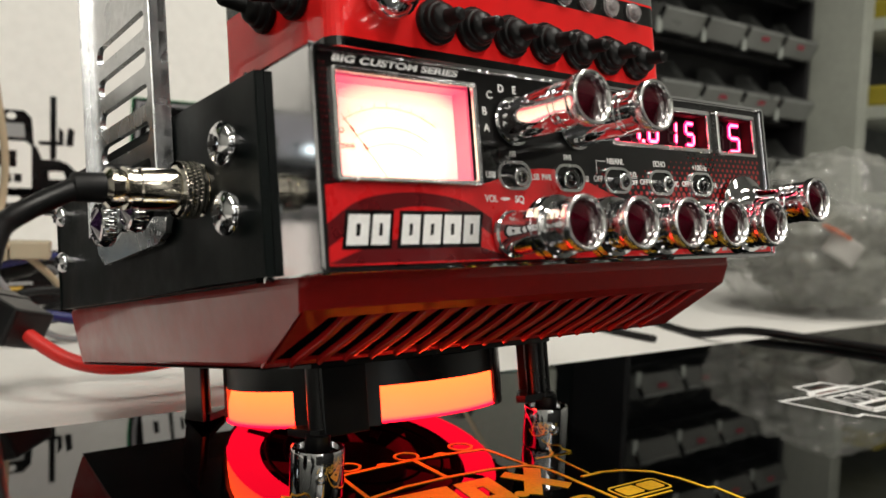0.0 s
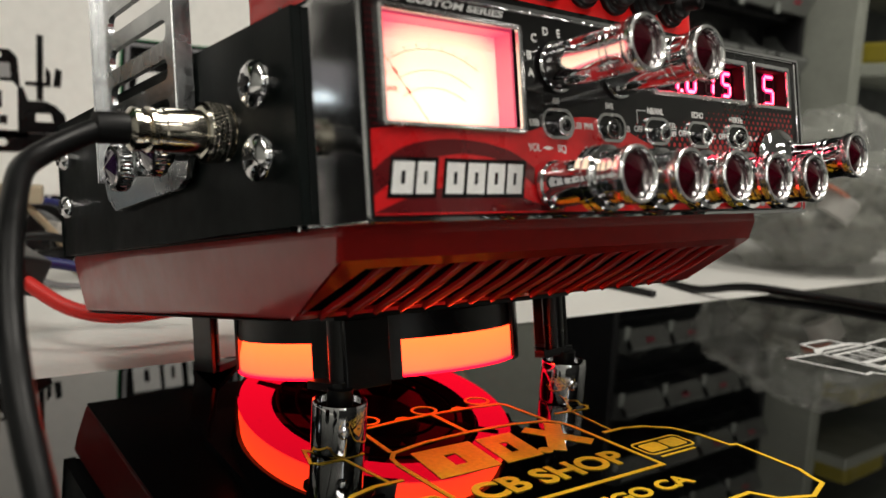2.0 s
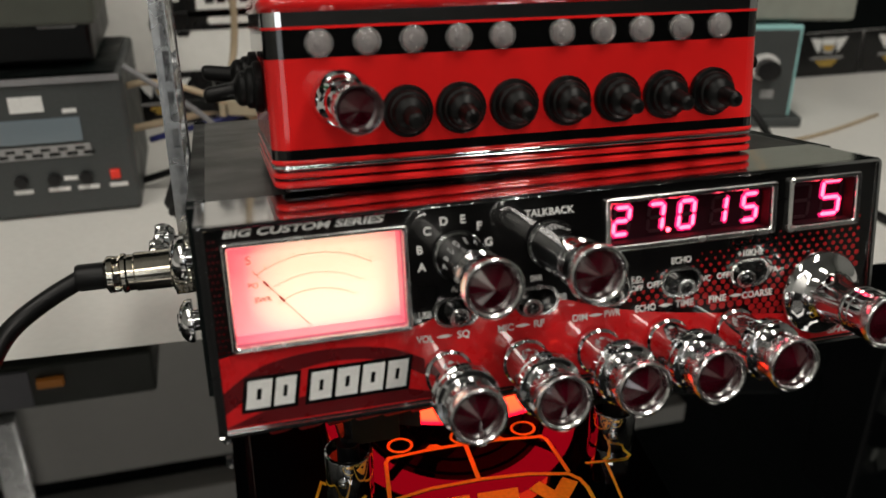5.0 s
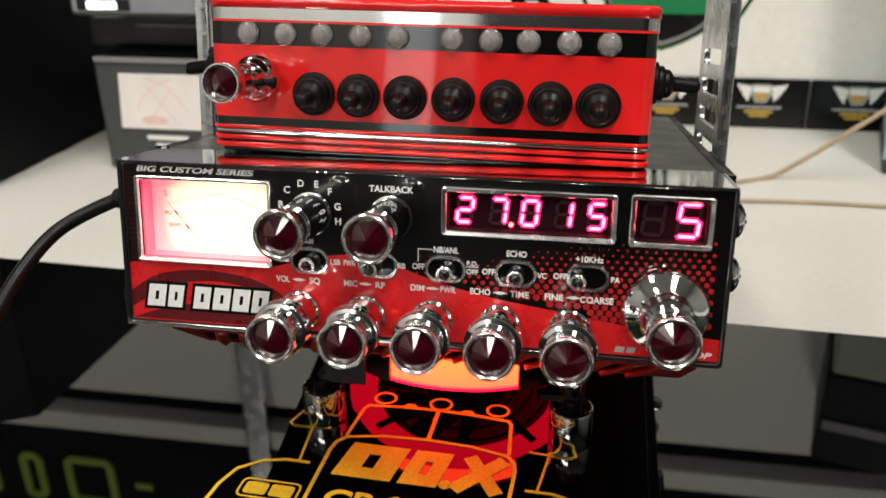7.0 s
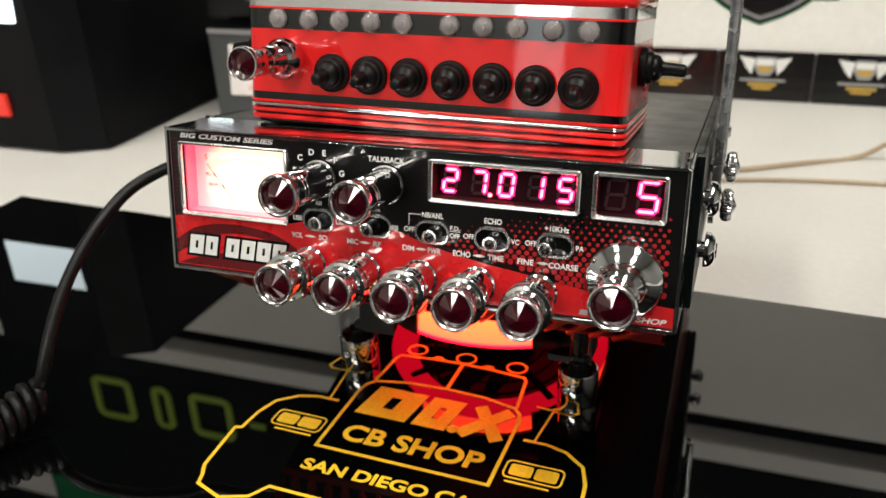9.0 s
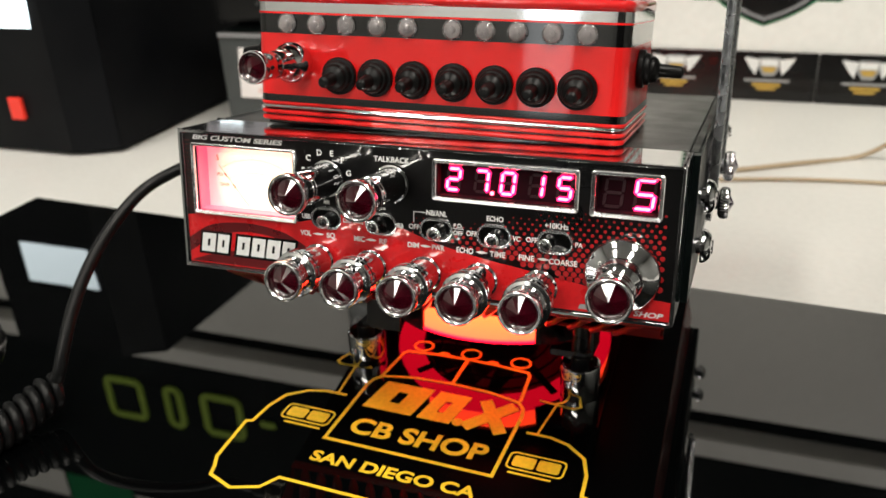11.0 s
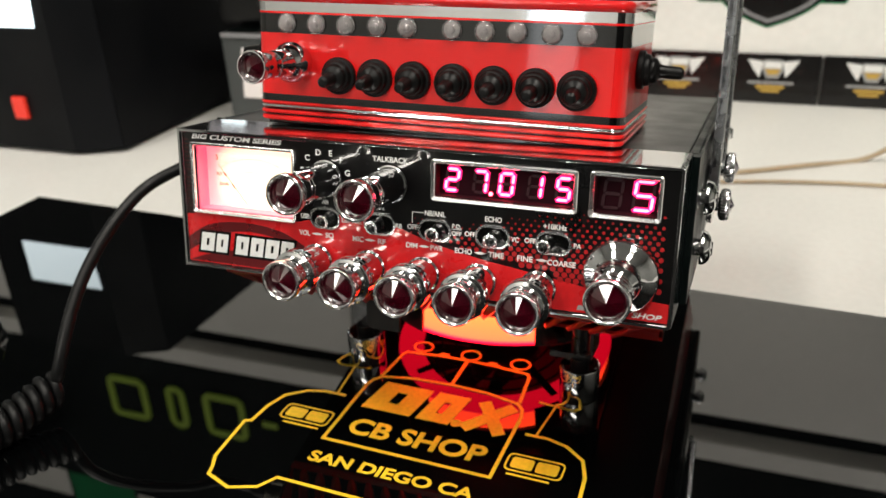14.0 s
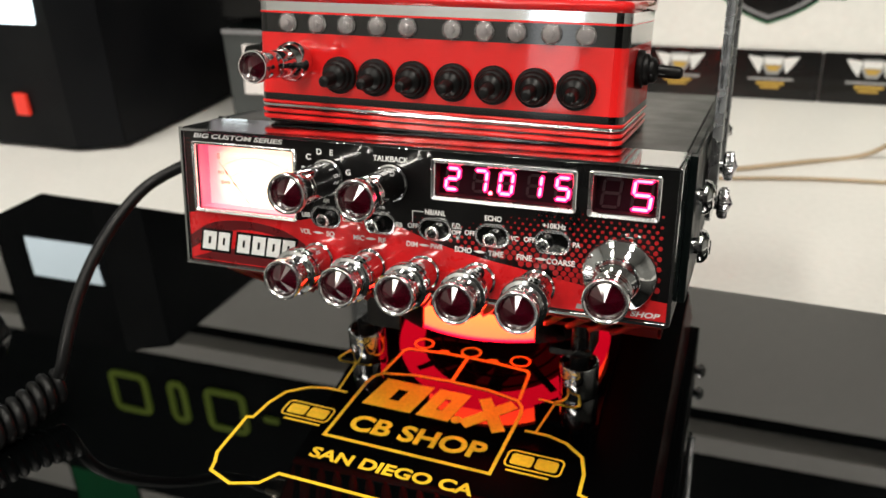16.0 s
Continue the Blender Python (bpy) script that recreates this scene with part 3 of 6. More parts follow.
# front panel, with three windows cut through it
OPEN = [(-93.4, -48.4, 24.6, 51.2), (11.6, 63.0, 39.8, 52.0), (70.4, 92.0, 39.4, 52.4)]
panel = bmesh.new()
xs = [-98.9, -93.4, -48.4, 11.6, 63.0, 70.4, 92.0, 98.9]
zs = [1.1, 24.6, 39.4, 39.8, 51.2, 52.0, 52.4, 56.1]
grid = {(i, j): panel.verts.new((x * MM, 0.0006, z * MM)) for i, x in enumerate(xs) for j, z in enumerate(zs)}
for i in range(7):
    for j in range(7):
        u, v = (xs[i] + xs[i + 1]) / 2, (zs[j] + zs[j + 1]) / 2
        if not any(a < u < b and c < v < d for a, b, c, d in OPEN):
            panel.faces.new([grid[i, j], grid[i + 1, j], grid[i + 1, j + 1], grid[i, j + 1]])
bmesh.ops.solidify(panel, geom=panel.faces[:], thickness=-0.002)
bmesh.ops.recalc_face_normals(panel, faces=panel.faces[:])
face = part("front_panel", panel, FACE_BLACK, radio, "black panel with red printed sweeps and dots")


def printed(u, v, w):
    return on_face(u, v, w - 0.0006)


def art(name, pts, mat, lift, parent=face):
    return part(name, prism(pts, lambda u, v, w: printed(u, v, 0.00004 + lift + w), 0.00004), mat, parent)


top_edge = smooth_line([(-98.8, 22, 0), (-88, 23.4, 0), (-70, 23.6, 0), (-50, 23.4, 0), (-40, 25.5, 0), (-28, 28.6, 0), (-18, 29.2, 0), (-8, 27.6, 0), (4, 23.6, 0), (15, 20.4, 0), (30, 17.4, 0), (45, 15.2, 0), (60, 13, 0), (78, 10.5, 0), (98.8, 9, 0)], 5)
art("red_field", [(-98.8, 1.8)] + [(p.x, p.y) for p in top_edge] + [(98.8, 1.8)], RED_PRINT, 0)
arc_a = [(p.x, p.y) for p in smooth_line([(-98.8, 12, 0), (-88, 18.5, 0), (-72, 20.8, 0), (-55, 19, 0), (-44, 14, 0)], 6)]
arc_b = [(p.x, p.y) for p in smooth_line([(-44, 9, 0), (-56, 15.5, 0), (-72, 17, 0), (-86, 13.5, 0), (-98.8, 6, 0)], 6)]
art("dark_sweep", arc_a + arc_b, MAROON, 0.00006)
arc_c = [(p.x, p.y) for p in smooth_line([(-98.8, 2.2, 0), (-80, 8, 0), (-60, 8.5, 0), (-46, 5, 0), (-36, 2.2, 0)], 6)]
art("dark_sweep", arc_c, MAROON, 0.00006)
dots = bmesh.new()
for i in range(34):
    for j in range(17):
        u, v = 2.0 + i * 2.9 + (j % 2) * 1.45, 9.5 + j * 1.9
        low = 23.6 - (u - 4) * 0.16 if u < 60 else 13
        fade = 1 - (v - low) / (10 + max(u - 20, 0) * 0.4)
        r = 1.2 * min(max(fade, 0), 1) ** 0.7 * min(1, 0.35 + max(u, 0) / 60)
        if v < low or r < 0.22 or u > 96 or any(a - 2.2 < u < b + 2.2 and c - 2.2 < v for a, b, c, d in OPEN):
            continue
        prism([(u + r * math.cos(q * math.pi / 4), v + r * math.sin(q * math.pi / 4)) for q in range(8)], lambda a, b, w: printed(a, b, 0.00004 + w), 0.00004, dots)
tagged(part("dot_pattern", dots, DOT_PRINT, face, "red halftone dots"), kind="stuff")
dots = bmesh.new()
for i in range(3):
    for j in range(18):
        u, v = -98.1 + i * 1.2 + (j % 2) * 0.5, 23.5 + j * 1.75
        if u < -95.6:
            prism([(u + 0.32 * math.cos(q * math.pi / 4), v + 0.32 * math.sin(q * math.pi / 4)) for q in range(8)], lambda a, b, w: printed(a, b, 0.00004 + w), 0.00004, dots)
tagged(part("dot_pattern", dots, MAROON, face, "dark red halftone dots"), kind="stuff")

# the model name, as plain blocks with a black edge
NAME = [(-93.2, -86.8), (-85.8, -80.4), (-76.4, -70.6), (-69.4, -63.4), (-62.4, -56.4), (-55.4, -49.8)]
blocks("name_edge", NAME, 6.9, 14.8, 0.17, lambda u, v, w: printed(u, v, 0.00012 + w), 0.00004, BLACK_PRINT, face, grow=1.1, slit=False)
blocks("name_block", NAME, 6.9, 14.8, 0.17, lambda u, v, w: printed(u, v, 0.00018 + w), 0.00006, WHITE_INK, face, "plain slanted white blocks")
blocks("maker_bar", [(66.6, 69.6), (70.3, 73)], 2.7, 4.6, 0.3, lambda u, v, w: printed(u, v, 0.00012 + w), 0.00004, GREY_INK, face, slit=False)

LETTERS = [("BIG CUSTOM SERIES", -73.4, 54.0, 1.8, 41.5), ("SHOP", 91.6, 2.7, 1.9, 10.4), ("TALKBACK", -6.6, 50.9, 2.0, 14.5), ("NB/ANL", 11.6, 32.0, 1.9, 8.2), ("ECHO", 34.3, 32.1, 1.9, 6.4),
           ("+10KHz", 57.2, 31.7, 1.9, 8.6), ("OFF", 2.6, 26.1, 1.8, 4.2), ("OFF", 25.5, 25.7, 1.8, 4.2), ("OFF", 48.3, 25.7, 1.8, 4.2), ("VC", 42.6, 25.5, 1.8, 2.9),
           ("PA", 65.6, 25.6, 1.8, 2.7), ("F.D.", 20.2, 28.2, 1.5, 3.6), ("OFF", 20.2, 25.4, 1.6, 3.8), ("USB", -43.2, 25.7, 1.8, 3.6), ("LSB", -25.4, 25.7, 1.8, 3.4), ("PWR", -20.6, 25.7, 1.8, 4.0),
           ("RB", -3.0, 25.8, 1.8, 2.4), ("AM", -34.2, 32.3, 1.7, 2.6), ("SWR", -10.8, 32.3, 1.7, 3.6), ("VOL", -43.6, 18.7, 2.0, 4.8), ("SQ", -32.6, 18.7, 2.0, 3.6), ("MIC", -20.2, 18.7, 2.0, 4.6),
           ("RF", -10.2, 18.7, 2.0, 3.2), ("DIM", 2.3, 18.7, 2.0, 4.6), ("PWR", 12.4, 18.7, 2.0, 5.0), ("ECHO", 23.0, 18.8, 2.0, 6.6), ("TIME", 35.7, 18.7, 2.0, 6.0),
           ("FINE", 46.7, 18.6, 2.0, 5.8), ("COARSE", 60.2, 18.4, 2.0, 10.4),
           ("A", -43.4, 39.2, 2.2, 0), ("B", -43.8, 44.0, 2.2, 0), ("C", -41.5, 49.0, 2.2, 0), ("D", -36.8, 51.3, 2.2, 0), ("E", -31.5, 51.3, 2.2, 0),
           ("F", -27.0, 49.0, 2.2, 0), ("G", -24.4, 44.2, 2.2, 0), ("H", -24.3, 39.3, 2.2, 0)]
for body, u, v, size, wide in LETTERS:
    lettering(body, size * MM, WHITE_INK, face, face_turn(u, v, -0.0004), wide * MM, 0.00006, shear=0.25 if body in ("BIG CUSTOM SERIES", "SHOP") else 0.0, bold=0.036 if body in ("BIG CUSTOM SERIES", "SHOP") else 0.028)
part("printed_line", stroke([(7, 32.8), (2.4, 32.8), (2.4, 28.6)], 0.25, printed, 0.0001), WHITE_INK, face)
part("printed_line", stroke([(18.2, 27.75), (22.2, 27.75)], 0.22, printed, 0.0001), WHITE_INK, face)
for u in (-38.1, -15.2, 7.3, 29.5, 52.9):
    part("pair_mark", prism([(u - 2.4, 19.7), (u - 0.6, 20.2), (u + 0.6, 20.2), (u + 2.4, 19.7), (u + 0.6, 19.2), (u - 0.6, 19.2)], printed, 0.0001), WHITE_INK, face)


def window_frame(parent, a, b, c, d, t=1.3, h=0.0022):
    """A bevelled chrome frame round an opening."""
    bm = bmesh.new()
    loops = []
    for grow, w in ((0.05, -0.0006), (0.05, 0.0003), (0.35, 0.0007), (t - 0.3, 0.0009), (t, 0.0006), (t, -0.0006)):
        loops.append([bm.verts.new(on_face(u, v, w)) for u, v in round_rect(a - grow, b + grow, c - grow, d + grow, 0.6 + grow * 0.3, 3)])
    for p, q in zip(loops[:-1], loops[1:]):
        for k in range(len(p)):
            j = (k + 1) % len(p)
            bm.faces.new([p[k], q[k], q[j], p[j]])
    bmesh.ops.recalc_face_normals(bm, faces=bm.faces[:])
    return part("window_frame", bm, SATIN, parent)


# the lit meter in its well
meter = new("meter")
meter.parent = radio
tagged(meter, "backlit signal meter with white scale")
a, b, c, d = OPEN[0]
window_frame(meter, a, b, c, d, 1.4)
glow = box(-0.0225, 0.0225, -0.0003, 0.0003, -0.0133, 0.0133)
scale = part("scale_plate", glow, METER_LIGHT, meter)
scale.location = ((a + b) / 2 * MM, 0.0092, (c + d) / 2 * MM)
well = bmesh.new()
box((a - 0.8) * MM, a * MM, 0.0028, 0.0095, (c - 0.8) * MM, (d + 0.8) * MM, bm=well)
box(b * MM, (b + 0.8) * MM, 0.0028, 0.0095, (c - 0.8) * MM, (d + 0.8) * MM, bm=well)
box(a * MM, b * MM, 0.0028, 0.0095, (c - 0.8) * MM, c * MM, bm=well)
box(a * MM, b * MM, 0.0028, 0.0095, d * MM, (d + 0.8) * MM, bm=well)
part("well", well, METER_SIDE, meter)


def on_scale(u, v, w):
    return Vector((u * MM, 0.0088 - w, v * MM))


cx, cz = -71, 16
for r, w in ((29.5, 0.22), (24, 0.2), (19.5, 0.2)):
    arc = [(cx + r * math.cos(radians(q)), cz + r * math.sin(radians(q))) for q in range(58, 124, 4)]
    part("scale_arc", stroke(arc, w, on_scale, 0.00005), METER_INK, meter)
for q in range(60, 124, 8):
    p0 = (cx + 29.5 * math.cos(radians(q)), cz + 29.5 * math.sin(radians(q)))
    p1 = (cx + 31 * math.cos(radians(q)), cz + 31 * math.sin(radians(q)))
    part("scale_mark", stroke([p0, p1], 0.2, on_scale, 0.00005), METER_INK, meter)
for body, u, v, size in (("S", -88.3, 44.2, 2.2), ("PO", -87.6, 37.6, 1.4), ("SWR", -85.4, 33.4, 1.5)):
    lettering(body, size * MM, METER_DARK, meter, pose(u * MM, 0.0087, v * MM, 90), 0, 0.00003)
part("needle", stroke([(-73.5, 25.5), (-87.6, 42.6)], 0.22, lambda u, v, w: on_scale(u, v, w + 0.0008), 0.0001), METER_DARK, meter)
for q in (0.45, 0.72):
    part("needle_mark", stroke([(-73.5 - 14.1 * q, 25.5 + 17.1 * q), (-73.5 - 14.1 * (q + 0.09), 25.5 + 17.1 * (q + 0.09))], 0.6, lambda u, v, w: on_scale(u, v, w + 0.0009), 0.0001), RED_PRINT, meter)

# seven-segment displays
SEGS = {"2": "abged", "7": "abc", "0": "abcdef", "1": "bc", "5": "afgcd", " ": ""}


def digit(parent, char, u, v, w, h, y=0.0042, shear=0.1):
    t = 1.0
    ends = {"a": ((0, h), (w, h)), "b": ((w, h), (w, h / 2)), "c": ((w, h / 2), (w, 0)), "d": ((0, 0), (w, 0)), "e": ((0, h / 2), (0, 0)), "f": ((0, h), (0, h / 2)), "g": ((0, h / 2), (w, h / 2))}
    for key, ((x0, z0), (x1, z1)) in ends.items():
        on = key in SEGS[char]
        p, q = Vector((x0, z0)), Vector((x1, z1))
        dvec = (q - p).normalized()
        n = Vector((-dvec.y, dvec.x)) * t / 2
        p, q = p + dvec * 0.25, q - dvec * 0.25
        pts = [p, p + dvec * t / 2 + n, q - dvec * t / 2 + n, q, q - dvec * t / 2 - n, p + dvec * t / 2 - n]
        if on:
            # wider emissive plate behind a lit segment paints the bloom round it
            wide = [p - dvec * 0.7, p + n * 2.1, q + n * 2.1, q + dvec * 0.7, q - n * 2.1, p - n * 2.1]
            part("painted_segment_halo", prism([(u + s.x + shear * s.y, v + s.y) for s in wide], lambda a, b, ww: Vector((a * MM, y + 0.00022 - ww, b * MM)), 0.0001), SEG_HALO, parent)
        part("segment", prism([(u + s.x + shear * s.y, v + s.y) for s in pts], lambda a, b, ww: Vector((a * MM, y - ww, b * MM)), 0.0002), SEG_ON if on else SEG_OFF, parent)


def display(a, b, c, d, label):
    ob = new("display")
    ob.parent = radio
    tagged(ob, label)
    window_frame(ob, a, b, c, d, 1.7)
    part("display_back", box((a - 0.5) * MM, (b + 0.5) * MM, 0.0045, 0.006, (c - 0.5) * MM, (d + 0.5) * MM), DISPLAY_BACK, ob)
    sides = bmesh.new()
    for x0, x1, z0, z1 in ((a + 0.02, a + 0.3, c + 0.02, d - 0.02), (b - 0.3, b - 0.02, c + 0.02, d - 0.02), (a + 0.3, b - 0.3, c + 0.02, c + 0.3), (a + 0.3, b - 0.3, d - 0.3, d - 0.02)):
        box(x0 * MM, x1 * MM, 0.0002, 0.0045, z0 * MM, z1 * MM, bm=sides)
    part("display_well", sides, DISPLAY_BACK, ob)
    return ob


big = display(*OPEN[1], "lit red frequency display")
for char, u in zip("2701", (14.2, 25.0, 35.0, 45.6)):
    digit(big, char, u, 41.8, 4.6, 7.9)
digit(big, "5", 56.0, 41.8, 4.6, 7.9)
part("decimal_point", lathe([(0.75, 0), (0.75, 0.0002)], pose(31.8 * MM, 0.0042, 41.6 * MM, 90) @ Matrix.Diagonal((MM, MM, 1, 1)), 12), SEG_ON, big)
small = display(*OPEN[2], "lit red channel display")
digit(small, " ", 72.6, 40.8, 6.0, 10.0)
digit(small, "5", 83.2, 40.8, 6.2, 10.2)


# ---------- knobs ----------
def gem(m, r, z, parent, mat=GEM):
    bm = lathe([(r, z), (0.0, z + r * 0.40)], m @ pose(0, 0, 0, 0, 0, 8), 16, caps=False, smooth=False)
    return part("gem", bm, mat, parent, "faceted red crystal" if mat is GEM else "faceted crystal")


def knob(kind, u, v, end, parent=radio, m=None):
    """A chrome shaft with collars, a satin end ring and a crystal set in it."""
    m = m or out_of_face(u, v)
    s = end / 30.0
    if kind == "pair":
        prof = [(0, 0.3), (6.9, 0.35), (6.9, 1.6), (6.3, 2.2), (6.1, 14.4), (6.3, 14.7), (8.5, 15.1), (8.9, 15.5), (8.9, 17.3), (8.5, 17.5), (8.5, 17.9), (8.9, 18.1), (8.9, 20.1), (8.6, 20.5), (7.4, 20.8), (7.2, 21.1), (7.2, 22.5), (6.8, 22.6), (6.8, 22.9), (7.2, 23.0), (7.2, 24.4), (6.8, 24.5), (6.8, 24.8), (7.2, 24.9), (7.2, 26.4), (7.4, 26.9)]
        r = 7.7
    elif kind == "long":
        prof = [(0, 0.3), (7.2, 0.35), (7.2, 0.6), (6.6, 0.7), (6.6, 19.4), (6.4, 19.6), (6.4, 20.2), (6.6, 20.4), (6.6, 21.4), (6.4, 21.6), (6.4, 22.2), (6.6, 22.4), (6.7, 25.0), (6.9, 26.2), (7.3, 26.9)]
        r = 7.6
    elif kind == "skirt":
        prof = [(0, 0.3), (13.0, 0.4), (13.4, 0.8), (13.3, 1.6), (12.6, 2.6), (11.2, 3.5), (9.6, 4.3), (8.4, 5.2), (7.6, 6.6), (7.0, 8.6), (6.6, 11.0), (6.5, 16.6), (6.6, 17.4), (7.0, 17.9), (7.1, 18.3), (6.8, 18.6), (6.8, 19.2), (7.1, 19.5), (7.1, 20.6), (6.8, 20.9), (6.8, 21.5), (7.1, 21.8), (7.1, 25.4), (7.3, 26.2), (7.5, 26.9)]
        r = 7.8
    else:
        prof = [(0, 0.2), (6.4, 0.4), (7.6, 1.6), (8.2, 3.6), (8.0, 6.0), (7.0, 8.4), (5.9, 9.7), (5.4, 10.6), (5.3, 17.4), (5.0, 17.8), (5.0, 18.6), (5.3, 19.0), (5.4, 25.0), (5.8, 26.9)]
        r = 6.2
    ob = part("knob", lathe([(a * MM, h * s * MM) for a, h in prof], m, 48), CHROME, parent, "long chrome knob with red crystal end")
    lip = 0.55 if kind == "round" else 1.0
    ring = [(r - 0.3, 26.9), (r - 0.05, 27.3), (r, 27.8), (r, 29.4), (r - 0.12, 29.8), (r - 0.4 * lip, 30), (r - 0.95 * lip, 30), (r - 1.15 * lip, 29.85), (r - 1.55 * lip, 29.1), (r - 1.6 * lip, 28.4)]
    part("end_ring", lathe([(a * MM, h * s * MM) for a, h in ring], m, 48, caps=False), MACHINED, ob)
    gem(m, (r - 1.58 * lip) * MM, 28.3 * s * MM, ob)
    return ob


for u in (-37.6, -15.0, 7.4, 29.6, 52.2):
    knob("pair", u, 9.2, 30.0)
knob("long", -33.4, 42.6, 32.0)
knob("long", -6.5, 42.8, 32.0)
knob("skirt", 81.6, 17.4, 30.0)


# ---------- toggle switches on the front ----------
def face_switch(u, v, lean):
    ring = [(u + x, v + z) for x, z in round_rect(-6.2, 6.2, -3.9, 3.9, 3.8, 6)]
    ob = part("toggle_switch", stroke(ring, 0.9, printed, 0.0009, True), SATIN, radio, "small toggle switch in an oval chrome rim")
    part("slot", prism(ring, printed, 0.0002), GLOSS_BLACK, ob)
    m = out_of_face(u + lean, v - 0.5) @ pose(0, 0, 0, 8, lean * 5, 0)
    lever = part("lever", lathe([(r * MM, h * MM) for r, h in ((1.7, 0), (2.0, 1.4), (2.5, 2.2), (2.75, 2.8), (2.75, 3.2), (2.6, 3.4), (1.85, 3.4), (1.75, 3.1))], m, 20), MACHINED, ob)
    part("lever_tip", lathe([(1.78 * MM, 3.1 * MM), (1.6 * MM, 3.7 * MM), (1.2 * MM, 4.1 * MM), (0.7 * MM, 4.3 * MM), (0, 4.4 * MM)], m, 20, caps=False), GLOSS_BLACK, lever)
    return ob


for u, v, lean in ((-34.2, 26.6, 0.0), (-10.9, 26.6, -1.8), (11.6, 26.6, 0.0), (34.2, 26.5, 0.0), (57.0, 26.6, -2.4)):
    face_switch(u, v, lean)


# ---------- side screws, thumb screws, brackets ----------
def dome_screw(x, y, z, s, r=6.6):
    m = pose(x, y, z, 0, 90 * s, 0)
    ob = part("dome_screw", lathe([(a * MM, h * MM) for a, h in ((3.2, -0.4), (3.2, 2.2), (r, 2.4), (r, 3.6), (r * 0.92, 4.8), (r * 0.7, 6.0), (r * 0.35, 6.6), (0, 6.7))], m, 28), CHROME, radio, "domed chrome screw")
    cross = box(-0.0006, 0.0006, -0.0026, 0.0026, 0.0064, 0.0069)
    cross = box(-0.0026, -0.0007, -0.0006, 0.0006, 0.0064, 0.0069, bm=cross)
    cross = box(0.0007, 0.0026, -0.0006, 0.0006, 0.0064, 0.0069, bm=cross)
    part("screw_slot", cross, BLACK_PLASTIC, ob).matrix_basis = m


for s in (-1, 1):
    for y, z, r in ((0.0405, 0.0395, 6.6), (0.0405, 0.0200, 6.6), (0.2115, 0.0405, 4.6), (0.2115, 0.0205, 4.6)):
        dome_screw(s * (0.1031 if y < 0.1 else 0.1022), y, z, s, r)

def knurled(r, h0, h1, m, n=40, deep=0.0002, rings=14, straight=False):
    """A collar with crossed knurling cut into it; r, h0 and h1 in metres."""
    own, seg = bmesh.new(), n * 5
    twist = math.pi / 0.0016
    rows = []
    for i in range(rings + 1):
        h = h0 + (h1 - h0) * i / rings
        edge = 0.0 if i in (0, rings) else 1.0
        row = []
        for k in range(seg):
            a = 2 * math.pi * k / seg
            cut = abs(math.sin(n / 2 * a + twist * h / 2) * math.sin(n / 2 * a - twist * h / 2))
            if straight:
                cut = abs(math.sin(n / 2 * a))
            q = r - deep * (1 - cut) * edge - deep * (1 - edge)
            row.append(own.verts.new(m @ Vector((q * math.cos(a), q * math.sin(a), h))))
        rows.append(row)
    for p, q in zip(rows[:-1], rows[1:]):
        for k in range(seg):
            j = (k + 1) % seg
            own.faces.new([p[k], p[j], q[j], q[k]])
    bmesh.ops.recalc_face_normals(own, faces=own.faces[:])
    return own


SLOTS = [(39.3 + 12.55 * k, 46.1 + 12.55 * k) for k in range(5)]


def bracket(s):
    """A slotted steel strap beside the case: two uprights, a rounded foot and bars between the slots."""
    x0, x1 = s * 0.1045, s * 0.1067
    def lay(u, v, w):
        return Vector((x0 + (x1 - x0) * w, u * MM, v * MM))
    bm = bmesh.new()
    prism([(84, 36), (161, 36), (161, 26), (158, 19), (151, 14.5), (94, 17), (87, 20), (84, 26)], lay, 1.0, bm)

    def punched(v0, v1, a, c):
        """A stretch of the strap with one round-ended slot through it."""
        inner = round_rect(96.5, 148.5, a, c, 2.9, 4)
        outer = []
        for u, v in inner:
            du, dv = (u - 122.5) / 26.0, (v - (a + c) / 2) / ((c - a) / 2)
            k = 1 / max(abs(du), abs(dv))
            outer.append((84 + 77 * (0.5 + 0.5 * du * k), v0 + (v1 - v0) * (0.5 + 0.5 * dv * k)))
        own = bmesh.new()
        rings = [[own.verts.new(lay(u, v, w)) for u, v in ring] for ring, w in ((inner, 0.0), (outer, 0.0), (outer, 1.0), (inner, 1.0))]
        for q in range(4):
            for k in range(len(inner)):
                j = (k + 1) % len(inner)
                own.faces.new([rings[q][k], rings[q][j], rings[(q + 1) % 4][j], rings[(q + 1) % 4][k]])
        bmesh.ops.recalc_face_normals(own, faces=own.faces[:])
        join(bm, own)

    levels = [36.0] + [c + 2.9 for a, c in SLOTS]
    for (a, c), v0, v1 in zip(SLOTS, levels[:-1], levels[1:]):
        punched(v0, v1, a, c)
    prism([(84, levels[-1]), (161, levels[-1]), (161, 162), (84, 162)], lay, 1.0, bm)
    bmesh.ops.remove_doubles(bm, verts=bm.verts[:], dist=0.00001)
    ob = part("bracket", bm, STEEL, radio, "slotted bare steel mounting bracket")
    for u0 in (85, 160):
        part("bracket_flange", box(s * 0.1045, s * 0.1085, (u0 - 1) * MM, (u0 + 1) * MM, 0.026, 0.16, 0.0006), STEEL, ob)


